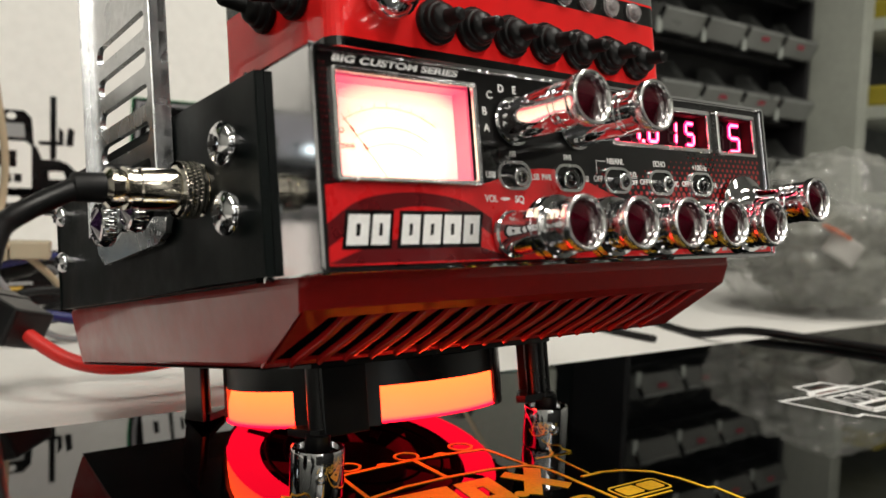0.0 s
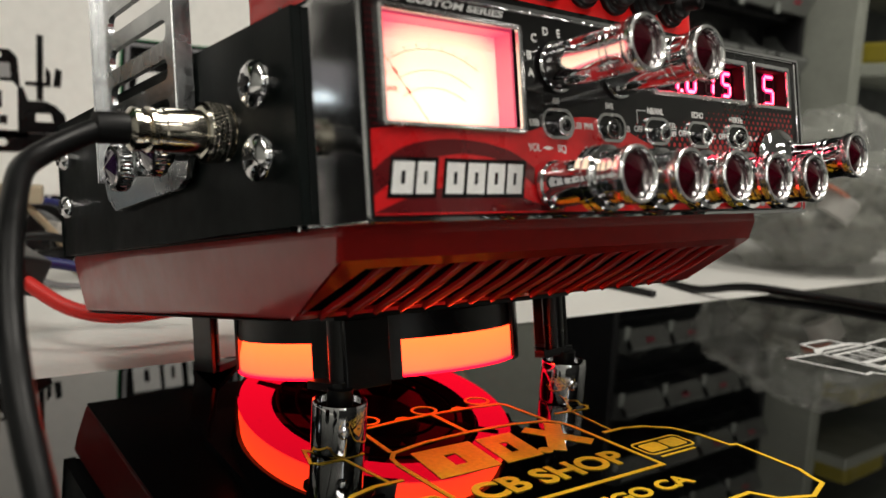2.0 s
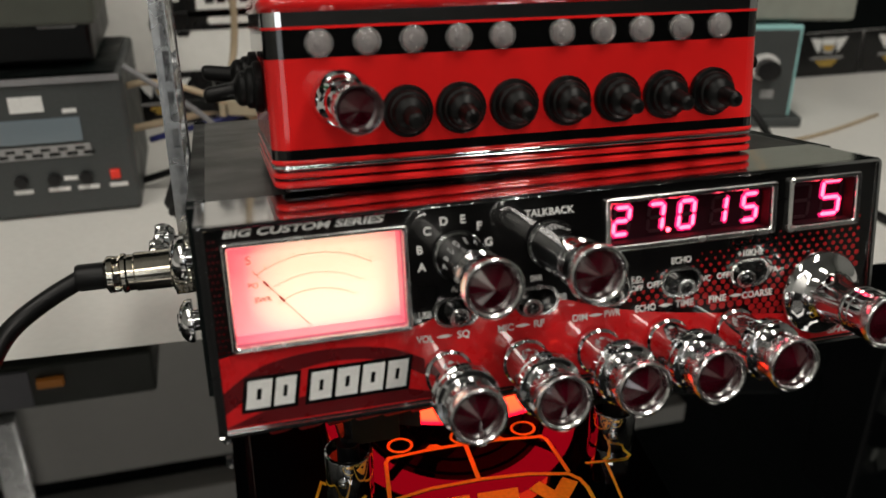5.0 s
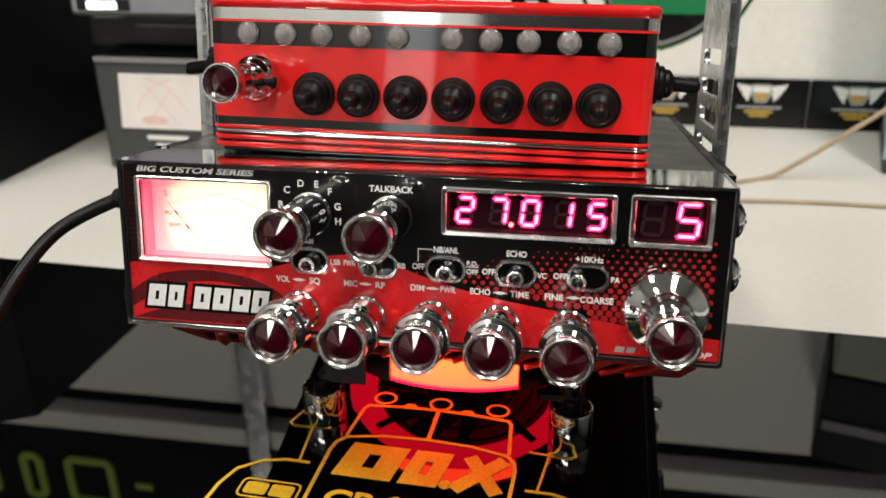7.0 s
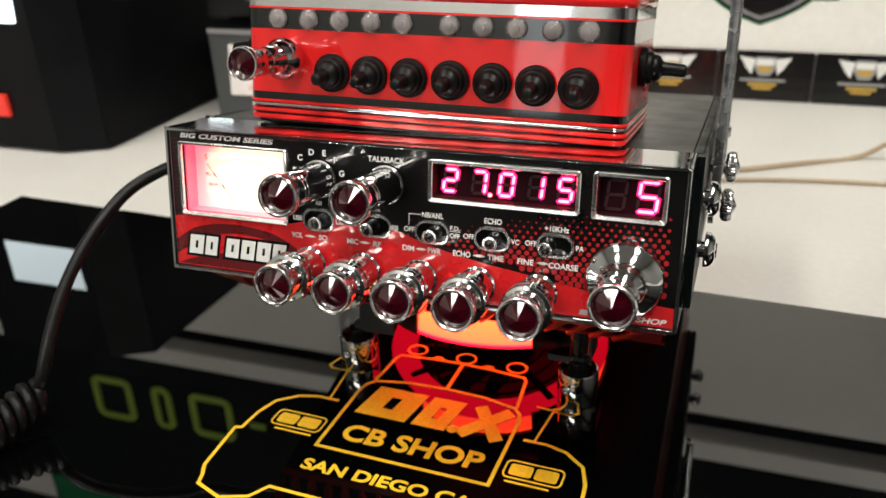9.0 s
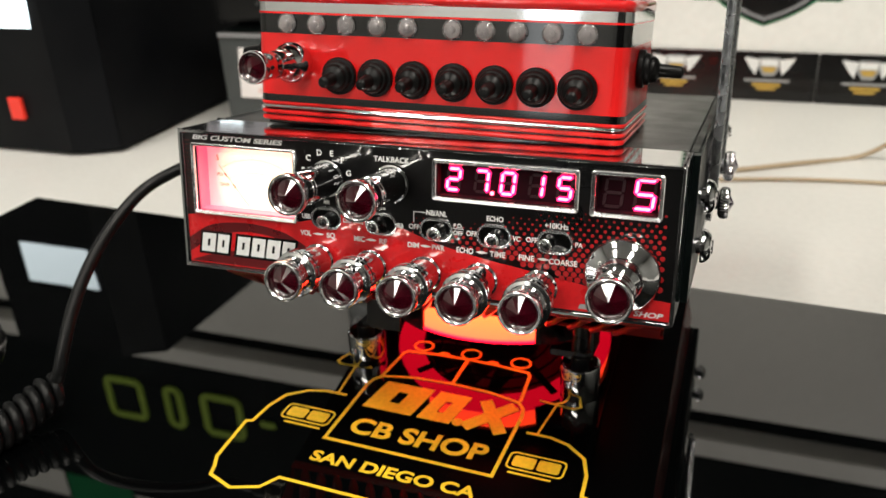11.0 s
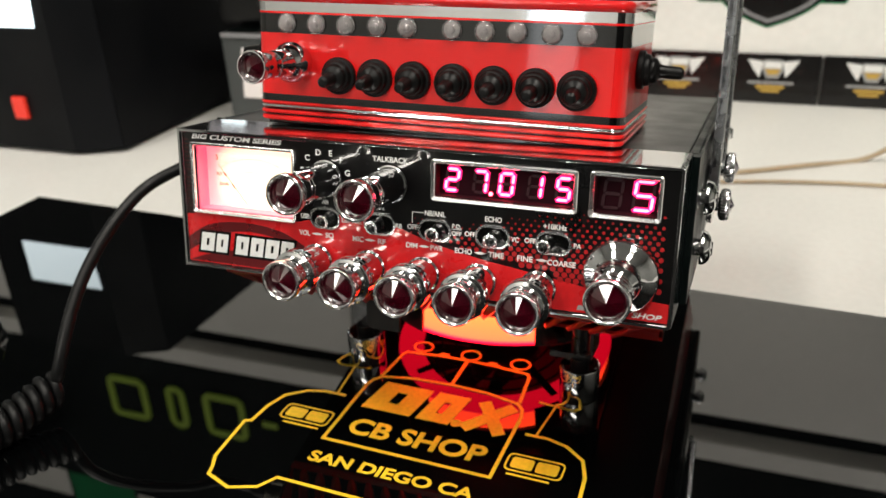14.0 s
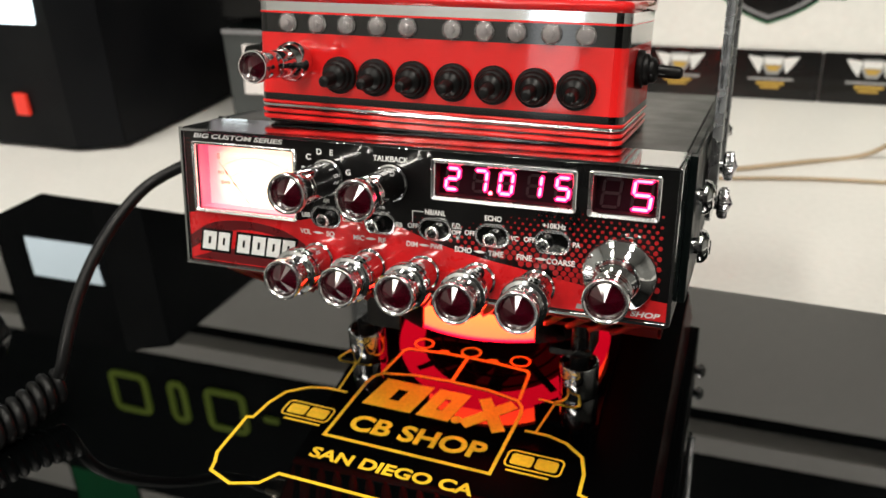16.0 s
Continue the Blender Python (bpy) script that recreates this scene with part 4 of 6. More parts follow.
for s in (-1, 1):
    bracket(s)
    for y, z in ((0.117, 0.026), (0.086, 0.0275)) if s < 0 else ():
        m = pose(s * 0.1068, y, z, 0, 90 * s, 0)
        ob = part("thumb_screw", lathe([(r * MM, h * MM) for r, h in ((3, 0), (3, 5), (5.4, 5.4), (7, 7), (7.4, 7.6), (7.4, 11.6), (7, 12.2), (5.8, 12.4), (5.8, 12))], m, 36), CHROME, radio, "knurled chrome thumb screw with crystal")
        part("knurling", knurled(0.0078, 0.0074, 0.0118, m, 34, 0.00035, 3, True), CHROME, ob)
        gem(m, 5.8 * MM, 12.0 * MM, ob, VIOLET_GEM)

for y, z in ((0.117, 0.038), (0.086, 0.0275)):
    m = pose(0.1068, y, z, 0, 90, 0)
    ob = part("thumb_screw", lathe([(r * MM, h * MM) for r, h in ((3, -4.5), (3, 2.2), (5.4, 2.4), (6.2, 3.0), (6.6, 3.4), (6.6, 6.4), (6.2, 6.9), (5.2, 7.0), (5.1, 6.6))], m, 32), CHROME, radio, "knurled chrome thumb screw with crystal")
    part("knurling", knurled(0.0069, 0.0033, 0.0065, m, 34, 0.0003, 3, True), CHROME, ob)
    gem(m, 5.1 * MM, 6.7 * MM, ob, VIOLET_GEM)

# ---------- red tray under the case, with slanted louvres ----------
def tray_front(u, v):
    """A place on the sloping front: u across, v from 0 at the top to 1 at the bottom edge."""
    k = 1 - 0.032 * v
    if v < 0.225:
        return Vector((u * k * MM, (17.5 + 3.0 * v / 0.225) * MM, (-0.8 - 7.7 * v / 0.225) * MM))
    q = (v - 0.225) / 0.775
    return Vector((u * k * MM, (20.5 + 29.5 * q) * MM, (-8.5 - 15.9 * q) * MM))


TOPX, Y0, Y1 = 97.0, 17.5, 238.0
tray = bmesh.new()
def tray_ring(dz, inset, inset_y):
    x = (TOPX - inset) * MM
    return [tray.verts.new(c) for c in ((-x, (Y0 + inset_y) * MM, dz * MM), (x, (Y0 + inset_y) * MM, dz * MM), (x, (Y1 - inset_y * 0.12) * MM, dz * MM), (-x, (Y1 - inset_y * 0.12) * MM, dz * MM))]


lower = tray_ring(-24.4, 3.1, 32.5)
upper = tray_ring(-8.5, 1.08, 3.0)
rim = tray_ring(-0.6, 0, 0)
lip = tray_ring(0.1, 0.4, 0.4)
for p, q in ((lip, rim), (rim, upper), (upper, lower)):
    for k in range(4):
        if (p, q) == (upper, lower) and k == 0:
            continue
        j = (k + 1) % 4
        tray.faces.new([p[k], p[j], q[j], q[k]])
tray.faces.new(lower)
bmesh.ops.recalc_face_normals(tray, faces=tray.faces[:])
bmesh.ops.bevel(tray, geom=[e for e in tray.edges if len(e.link_faces) == 2 and e.calc_face_angle() > 0.25], offset=0.0016, segments=3, profile=0.5, affect="EDGES")
body = part("bottom_cover", tray, RED_TRAY, radio, "red enamelled bottom cover with slanted louvres")
louvre = bmesh.new()
N = 18
TOPV, LOWV = 0.34, 0.92
OUT = Vector((0, -15.9, -29.5)).normalized() * MM
SLOPE = 9.0


def piece(pts, depth=2.2):
    """A piece of the front between slots, from its outline (u, v), with depth behind it."""
    front = [louvre.verts.new(tray_front(u, v)) for u, v in pts]
    back = [louvre.verts.new(tray_front(u, v) - OUT * depth) for u, v in pts]
    louvre.faces.new(front)
    louvre.faces.new(back[::-1])
    for k in range(len(pts)):
        j = (k + 1) % len(pts)
        louvre.faces.new([front[k], front[j], back[j], back[k]])


def lean(u, v):
    return (u - SLOPE * (v - TOPV) / (LOWV - TOPV), v)


pitch, wide = 9.7, 4.7
starts = [-86.0 + pitch * k for k in range(N)]
piece([(-95.6, 0.225), (95.6, 0.225), (95.6, TOPV), (-95.6, TOPV)])
piece([(-97, LOWV + 0.02), (97, LOWV + 0.02), (97, 1.0), (-97, 1.0)], 1.2)
piece([(-95.6, TOPV), lean(starts[0], TOPV), lean(starts[0], LOWV + 0.02), (-95.6, LOWV + 0.02)])
piece([lean(starts[-1] + pitch, TOPV), (95.6, TOPV), (95.6, LOWV + 0.02), lean(starts[-1] + pitch, LOWV + 0.02)])


def hood(u0, u1):
    """A pressed louvre: flat at its far edge, lifted along the edge beside the slot, with a rounded lower tip."""
    steps, across = 10, 4
    rows = []
    for i in range(steps + 1):
        q = i / steps
        v = TOPV + (0.955 - TOPV) * q
        taper = math.sqrt(max(1 - (max(q - 0.74, 0) / 0.27) ** 2, 0))
        lift = 1.9 * math.sin(min(q / 0.5, 1) * math.pi / 2)
        row = []
        for side in (0, 1):
            for k in range(across + 1):
                x = k / across
                u = (u0 + u1) / 2 + (x - 0.5) * (u1 - u0) * taper
                rise = lift * math.sin(math.pi * (0.22 + 0.78 * x)) - side * 1.1
                row.append(louvre.verts.new(tray_front(*lean(u, v)) + OUT * (rise + 0.05)))
        rows.append(row[: across + 1] + row[across + 1 :][::-1])
    n = len(rows[0])
    for p, q in zip(rows[:-1], rows[1:]):
        for k in range(n):
            j = (k + 1) % n
            louvre.faces.new([p[k], p[j], q[j], q[k]]).smooth = k < across
    louvre.faces.new(rows[0][::-1])
    louvre.faces.new(rows[-1])


for u0 in starts:
    hood(u0 + wide, u0 + pitch + 0.2)
bmesh.ops.recalc_face_normals(louvre, faces=louvre.faces[:])
part("louvre_panel", louvre, RED_TRAY, body)
# added black box and sheet keep the slots and the underside dark
part("dark_slot_filler", box(-0.09, 0.09, 0.056, 0.225, -0.0238, -0.001), BLACK_METAL, radio)
part("added_dark_sheet", box(-0.0935, 0.0935, 0.0515, 0.234, -0.0249, -0.0246), BLACK_METAL, body)

# ---------- light-up fan and its chrome feet ----------
FAN = RADIO @ pose(0, 0.143, -0.0252)
fan = thing("cooling_fan", "square black cooling fan with glowing orange ring", "fan", FAN)
TH = 27.6
frame_bm = bmesh.new()
def plate(z0, z1, bm):
    """A square plate with a round hole."""
    n = 48
    inner = [Vector((56.5 * math.cos(2 * math.pi * k / n), 56.5 * math.sin(2 * math.pi * k / n), 0)) for k in range(n)]
    outer = []
    for p in inner:
        m = max(abs(p.x), abs(p.y))
        q = p * (60.0 / m)
        if abs(abs(q.x) - abs(q.y)) < 7 and abs(q.x) > 50 and abs(q.y) > 50:
            q = q * 0.975
        outer.append(q)
    rings = [[bm.verts.new(Vector((q.x, q.y, z)) * MM) for q in ring] for ring, z in ((inner, z0), (outer, z0), (outer, z1), (inner, z1))]
    for s in range(4):
        for k in range(n):
            j = (k + 1) % n
            bm.faces.new([rings[s][k], rings[s][j], rings[(s + 1) % 4][j], rings[(s + 1) % 4][k]])


plate(-3.4, 0, frame_bm)
lathe([(57.4 * MM, -3.3 * MM), (58.6 * MM, -4.0 * MM), (58.8 * MM, -13.2 * MM), (55.6 * MM, -13.2 * MM)], None, 96, frame_bm, caps=False)
lathe([(54.6 * MM, -12.9 * MM), (54.6 * MM, -26.0 * MM), (53.6 * MM, -26.0 * MM), (53.6 * MM, -3.0 * MM)], None, 96, frame_bm, caps=False)
for k in range(4):
    turn = Matrix.Rotation(k * math.pi / 2, 4, "Z")
    own = bmesh.new()
    # post, ear and the straight wall on one side of each corner; the rounded wall runs behind the post
    lathe([(4.3 * MM, -TH * MM), (4.3 * MM, -3.0 * MM)], pose(-0.0535, -0.0535, 0), 24, own)
    box(-0.0555, -0.0370, -0.0600, -0.0582, -TH * MM, -0.0034, 0.0003, bm=own)
    prism([(-44.5, -59.8), (-57.5, -59.8), (-59.8, -57.5), (-59.8, -40.5), (-55.8, -39), (-39, -55.8)], lambda u, v, w: Vector((u * MM, v * MM, -TH * MM + w)), 0.0029, own)
    arc = [(59.7 * math.cos(radians(211 + 32 * q / 13)), 59.7 * math.sin(radians(211 + 32 * q / 13))) for q in range(14)]
    stroke(arc, 1.2, lambda u, v, w: Vector((u * MM, v * MM, -TH * MM + w)), 0.0246, bm=own)
    own.transform(turn)
    join(frame_bm, own)
bmesh.ops.recalc_face_normals(frame_bm, faces=frame_bm.faces[:])
part("frame", frame_bm, BLACK_PLASTIC, fan)
wall_bm = lathe([(57.0 * MM, -12.9 * MM), (58.6 * MM, -20.0 * MM), (58.7 * MM, -26.2 * MM), (57.2 * MM, -26.2 * MM), (55.5 * MM, -12.9 * MM)], None, 96, caps=False)
part("light_ring", wall_bm, FAN_ORANGE, fan, "glowing orange ring")
part("under_ring", lathe([(57.2 * MM, -26.3 * MM), (59.6 * MM, -26.3 * MM), (59.6 * MM, -27.0 * MM), (45.5 * MM, -26.0 * MM), (45.5 * MM, -25 * MM)], None, 96, caps=False), FAN_RED, fan, "glowing red underside ring")
part("hub", lathe([(0, -23 * MM), (19 * MM, -23 * MM), (20 * MM, -22 * MM), (20 * MM, -3 * MM)], None, 40), BLACK_PLASTIC, fan)
for k in range(9):
    own = bmesh.new()
    q = 2 * math.pi * k / 9
    vs = []
    for i in range(7):
        r = 19.5 + 25 * i / 6
        for zz, da in ((-6, 0.0), (-20, 0.55)):
            ang = q + da * (1 - 0.25 * i / 6) + 0.12 * i / 6
            vs.append(own.verts.new(Vector((r * math.cos(ang), r * math.sin(ang), zz)) * MM))
    for i in range(6):
        own.faces.new([vs[2 * i], vs[2 * i + 1], vs[2 * i + 3], vs[2 * i + 2]]).smooth = True
    bmesh.ops.solidify(own, geom=own.faces[:], thickness=0.0012)
    # opaque blade; red light from the ring is painted on as emission
    part("blade", own, FAN_BLADE, fan, "blade with the ring's red light painted in")
for k in range(4):
    q = math.pi / 4 + k * math.pi / 2
    part("strut", box(0.018, 0.055, -0.002, 0.002, -0.0266, -0.0246), BLACK_PLASTIC, fan).rotation_euler = (0, 0, q)
for k in range(3):
    ring = [Vector((r * math.cos(a * math.pi / 32), r * math.sin(a * math.pi / 32), -27.0 * MM)) for r in [(27 + 8 * k) * MM] for a in range(64)]
    part("guard_ring", tube(ring, 0.0007, 6, closed=True), BLACK_METAL, fan)

FEET = [(-57.2, 64.3), (54.6, 64.3)]
for fx, fy in FEET:
    m = pose(fx * MM, fy * MM, 0)
    foot = thing("chrome_standoff", "short polished chrome tube holding up the fan", "standoff", m, "chrome feet under the fan")
    part("tube", lathe([(r * MM, h * MM) for r, h in ((8.6, 0.1), (9.3, 0.4), (9.5, 1.2), (9.5, 16.6), (9.2, 17.4), (8.6, 17.8), (8.0, 17.4), (7.8, 15), (0, 14.6))], None, 48), CHROME, foot)
    part("socket_hole", lathe([(2.1 * MM, 0.0), (2.1 * MM, 0.0008), (1.3 * MM, 0.0012), (1.2 * MM, 0.0002), (0, 0)], pose(-3.6 * MM, -8.7 * MM, 9 * MM, 90, 0, -22), 20, caps=False), STEEL, foot)
    part("post", lathe([(4.4 * MM, 14.6 * MM), (4.4 * MM, 21.5 * MM)], None, 24), BLACK_PLASTIC, foot)

# ---------- red switch box on top ----------
BOX = RADIO @ pose(-0.0018, 0.026, 0.0581, 0, 0.6, 0)
sbox = thing("switch_box", "gloss red control box with black and chrome stripes", "control box", BOX)
W, D, H = 76.4, 73.0, 52.6


def shell_ring(z0, z1, grow, mat, name, label="", r=5.0, parent=None):
    pts = round_rect(-W - grow, W + grow, -grow, D + grow, r + grow, 6)
    bm = prism(pts, lambda u, v, w: Vector((u * MM, v * MM, z0 * MM + w)), (z1 - z0) * MM)
    if name == "base_rib_or_shade_gap":
        bmesh.ops.bevel(bm, geom=[e for e in bm.edges if abs(e.verts[0].co.z - e.verts[1].co.z) < 1e-6], offset=(z1 - z0) * 0.42 * MM, segments=4, profile=0.5, affect="EDGES")
        for f in bm.faces:
            f.smooth = abs(f.normal.z) < 0.99
    return part(name, bm, mat, parent or sbox, label)


# base ribs and inset black layers painting the shadow gaps between them, body, lid
for z0, z1, g, mat in ((-0.6, 1.0, -2.4, GLOSS_BLACK), (1.0, 3.0, 0.3, RED_GLOSS), (3.0, 3.8, -1.0, GLOSS_BLACK), (3.8, 5.4, 0.4, RED_GLOSS), (5.4, 6.1, -0.7, GLOSS_BLACK), (6.1, 7.7, 0.2, CHROME), (7.7, 9.0, 0.45, RED_GLOSS)):
    shell_ring(z0, z1, g, mat, "base_rib_or_shade_gap")
shell_ring(9.0, 11.9, 0.05, GLOSS_BLACK, "black_stripe")
shell_ring(11.9, 36.7, 0.0, RED_GLOSS, "body")
shell_ring(36.7, 44.4, 0.05, GLOSS_BLACK, "black_stripe")
shell_ring(44.4, 45.2, 0.3, RED_GLOSS, "body_rib")
shell_ring(45.2, 49.0, 0.25, CHROME, "chrome_stripe")
lid = bmesh.new()
rings = []
for z, g in ((49.0, 0.6), (51.6, 0.6), (52.5, 0.2), (53.0, -0.8)):
    rings.append([lid.verts.new((u * MM, v * MM, z * MM)) for u, v in round_rect(-W - g, W + g, -g, D + g, 5.0 + g, 6)])
for p, q in zip(rings[:-1], rings[1:]):
    for k in range(len(p)):
        j = (k + 1) % len(p)
        lid.faces.new([p[k], p[j], q[j], q[k]]).smooth = True
lid.faces.new(rings[0][::-1])
lid.faces.new(rings[-1])
part("lid", lid, RED_GLOSS, sbox)

LED_X = [-61.6, -48.3, -35.2, -21.9, -9.0, 9.4, 22.4, 34.9, 48.1, 61.0]
for u in LED_X:
    m = pose(u * MM, -0.0002, 40.6 * MM, 90)
    ob = part("indicator_lamp", lathe([(r * MM, h * MM) for r, h in ((3.9, 0), (3.9, 0.8), (3.5, 1.0), (3.4, 1.3), (3.0, 2.1), (2.2, 2.7), (1.1, 3.0), (0, 3.1))], m, 28), LENS, sbox, "frosted clear lamp lens")
    part("lamp_die", lathe([(2.6 * MM, 0.1 * MM), (2.6 * MM, 0.3 * MM), (1.2 * MM, 0.4 * MM), (1.1 * MM, 1.5 * MM), (0, 1.7 * MM)], m, 16), LAMP_DIE, ob)


def boot(m, tip=16.5, tilt=0.0):
    prof = [(0, 0.1), (7.2, 0.15), (7.4, 0.5), (7.4, 2.0), (7.0, 2.6), (6.3, 2.7), (6.1, 3.0), (6.1, 4.0), (5.7, 4.7), (5.2, 4.9), (5.0, 5.2), (5.0, 6.2), (4.5, 7.1), (3.6, 7.7), (2.8, 8.2), (2.5, 9.0), (2.4, tip - 1.8), (2.1, tip - 0.8), (1.3, tip - 0.15), (0, tip)]
    own = lathe([(r * MM, h * MM) for r, h in prof], None, 32)
    for v in own.verts:
        k = max(v.co.z / MM - 4, 0) * math.tan(radians(tilt)) * MM
        v.co.x += k
    own.transform(m)
    ob = part("toggle_switch", own, RUBBER, sbox, "toggle switch under a black rubber boot")
    teeth = bmesh.new()
    for k in range(24):
        q = k * math.pi / 12
        box(0.0064, 0.0073, -0.0004, 0.0004, 0.0016, 0.0024, bm=teeth)
        for v in teeth.verts[-8:]:
            v.co = Matrix.Rotation(q, 4, "Z") @ v.co
    teeth.transform(m)
    part("nut_teeth", teeth, RUBBER, ob)
    return ob


for k, u in enumerate((-38.0, -22.2, -6.0, 10.6, 26.9, 43.0, 58.8)):
    boot(pose(u * MM, -0.0001, 20.9 * MM, 90) @ pose(0, 0, 0, 0, 0, (250, 255, 262, 268, 275, 280, 285)[k]), 15.0, 9)
boot(pose((W + 0.1) * MM, 28 * MM, 27.5 * MM, 0, 90, 0), 17.5, 3)
boot(pose((-W - 0.1) * MM, 17.5 * MM, 28.5 * MM, 0, -90, 0), 17.0, -8)
boot(pose((-W - 0.1) * MM, 38 * MM, 30.5 * MM, 0, -90, 0), 17.0, 8)
knob("round", 0, 0, 35.5, sbox, pose(-57.2 * MM, 0, 25.6 * MM, 90))

# ---------- microphone plug and coiled lead ----------
mic = thing("microphone_lead", "black coiled microphone lead with nickel plug", "cable")
PLUG = RADIO @ pose(-0.1022, 0.0655, 0.0303, 0, -90, 0)
plug_bm = lathe([(r * MM, h * MM) for r, h in ((8.2, 0), (8.2, 0.8), (7.2, 1.2), (7.2, 2.0), (7.7, 2.4), (7.7, 8.2), (7.2, 9.0), (6.3, 9.3), (6.2, 20), (5.8, 20.5), (5.8, 22.4), (6.3, 23), (6.3, 24.2), (5.0, 24.8), (5.0, 26.4), (5.9, 26.8), (5.9, 28.4), (4.6, 29.4), (4.0, 29.8))], PLUG, 40)
plug = part("plug", plug_bm, NICKEL, mic, "knurled nickel screw plug")
part("knurling", knurled(0.0088, 0.0026, 0.0084, PLUG, 44, 0.00025, 16), NICKEL, plug)
for k in range(6):
    own = box(-0.0016, 0.0016, 0.0046, 0.0056, 0.0248, 0.0282, 0.0003)
    own.transform(PLUG @ pose(0, 0, 0, 0, 0, 60 * k))
    part("clamp_screw", own, NICKEL, plug)
LEAD = [(-0.1525, 0.0605, 0.1), (-0.1575, 0.053, 0.0972), (-0.1620, 0.0445, 0.0945), (-0.1665, 0.0318, 0.0877), (-0.1725, 0.0127, 0.0729), (-0.1750, -0.0080, 0.0521), (-0.1722, -0.0245, 0.0310), (-0.1765, -0.0245, 0.0235), (-0.1815, -0.0235, 0.0175)]
part("strain_relief", lathe([(4.3 * MM, 28.5 * MM), (4.3 * MM, 37 * MM), (4.0 * MM, 38 * MM), (2.9 * MM, 38.2 * MM)], PLUG, 24), CABLE, mic)
lead = [PLUG @ Vector((0, 0, 0.030)), PLUG @ Vector((0, 0, 0.0375))] + [Vector(p) for p in LEAD[1:]]
run = smooth_line(lead, 10)
for _ in range(60):
    run = run[:8] + [(run[k - 1] + 2 * run[k] + run[k + 1]) / 4 for k in range(8, len(run) - 1)] + run[-1:]
part("straight_lead", tube(run, 0.003, 14), CABLE, mic)
coil = []
start, along = Vector((-0.1810, -0.0235, 0.0)), Vector((-0.34, -0.94, 0.0))
for k in range(15 * 18):
    q = k / 18
    lie = start + along * 0.0053 * q + Vector((0, 0, 0.0099 + 0.0070 * max(1 - q / 6, 0) ** 1.5))
    coil.append(lie + 0.0072 * (math.cos(2 * math.pi * q) * Vector((0, 0, 1)) + math.sin(2 * math.pi * q) * Vector((0.94, -0.34, 0))))
part("coil", tube(coil, 0.0024, 10), CABLE, mic, "tightly coiled lead")

handset = thing("hand_microphone", "black hand microphone with chrome trim lying on the board", "microphone", pose(-0.322, 0.018, 0.0006, 0, 0, -28))
shape = bmesh.new()
rings = []
for z, g in ((0.0, -4.0), (2.0, -1.2), (6.0, 0.0), (20.0, -0.6), (26.0, -3.0), (29.0, -7.5)):
    rings.append([shape.verts.new((u * MM, v * MM, z * MM)) for u, v in round_rect(-27 - g * 0.9, 27 + g * 0.9, -40 - g, 40 + g, 15 + g * 0.6, 6)])
for p, q in zip(rings[:-1], rings[1:]):
    for k in range(len(p)):
        j = (k + 1) % len(p)
        shape.faces.new([p[k], p[j], q[j], q[k]]).smooth = True
shape.faces.new(rings[0][::-1])
shape.faces.new(rings[-1])
part("body", shape, GLOSS_BLACK, handset)
part("trim_band", stroke(round_rect(-27.6, 27.6, -40.6, 40.6, 15.4, 6), 1.6, lambda u, v, w: Vector((u * MM, v * MM, 0.0125 + w)), 0.0022, True), CHROME, handset, "thin chrome trim band")
part("talk_bar", box(0.0262, 0.0302, 0.004, 0.024, 0.016, 0.022, 0.0015), CHROME, handset, "chrome push-to-talk bar")
part("hang_button", lathe([(r * MM, h * MM) for r, h in ((6.5, 28.5), (6.5, 30.5), (4.2, 31.0), (4.2, 34.5), (7.2, 35.0), (7.2, 36.6), (6.4, 37.2), (0, 37.4))], None, 28), CHROME, handset)

# ---------- things along the back of the bench ----------
def bars(spans, lay, depth, mat, parent, name="writing_bar"):
    for a, b, c, d in spans:
        part(name, prism([(a, c), (b, c), (b, d), (a, d)], lay, depth), mat, parent)


def front(y):
    """A plane that faces the camera's side, at depth y: u across, v up, w out of it; metres."""
    return lambda u, v, w: Vector((u, y - w, v))


# meter console with a white dial and a display
console = thing("meter_console", "charcoal standing-wave meter console with white dial", "meter console")
cy = 0.405
part("case", box(-0.354, -0.150, cy, cy + 0.13, TABLE_Z + 0.001, 0.0875, 0.003), PANEL_GREY, console)
part("top_edge", box(-0.352, -0.152, cy - 0.002, cy, 0.0845, 0.0885), GREY_METAL, console)
dial = part("dial", prism([(-0.336, 0.0285), (-0.262, 0.0285), (-0.259, 0.075), (-0.332, 0.075)], front(cy), 0.002), METER_PAPER, console, "white crossed-needle dial")
for s in (-1, 1):
    arc = [(-0.297 - s * 0.02 + s * 0.045 * math.cos(radians(q)), 0.03 + 0.042 * math.sin(radians(q))) for q in range(20, 85, 6)]
    part("dial_arc", stroke(arc, 0.0007, front(cy - 0.002), 0.0002), METER_BLUSH, dial)
    part("dial_needle", stroke([(-0.297 + s * 0.016, 0.03), (-0.297 - s * 0.012, 0.066)], 0.0006, front(cy - 0.002), 0.0003), METER_BLUSH, dial)
part("dial_blush", prism([(-0.305 + 0.012 * math.cos(q * math.pi / 8), 0.036 + 0.004 * math.sin(q * math.pi / 8)) for q in range(16)], front(cy - 0.002), 0.0001), METER_BLUSH, dial)
part("screen", prism([(-0.243, 0.0445), (-0.181, 0.0445), (-0.181, 0.061), (-0.243, 0.061)], front(cy), 0.0015), LCD, console, "grey unlit display")
part("label_strip", prism([(-0.245, 0.0335), (-0.177, 0.0335), (-0.177, 0.042), (-0.245, 0.042)], front(cy), 0.001), GREY_INK, console)
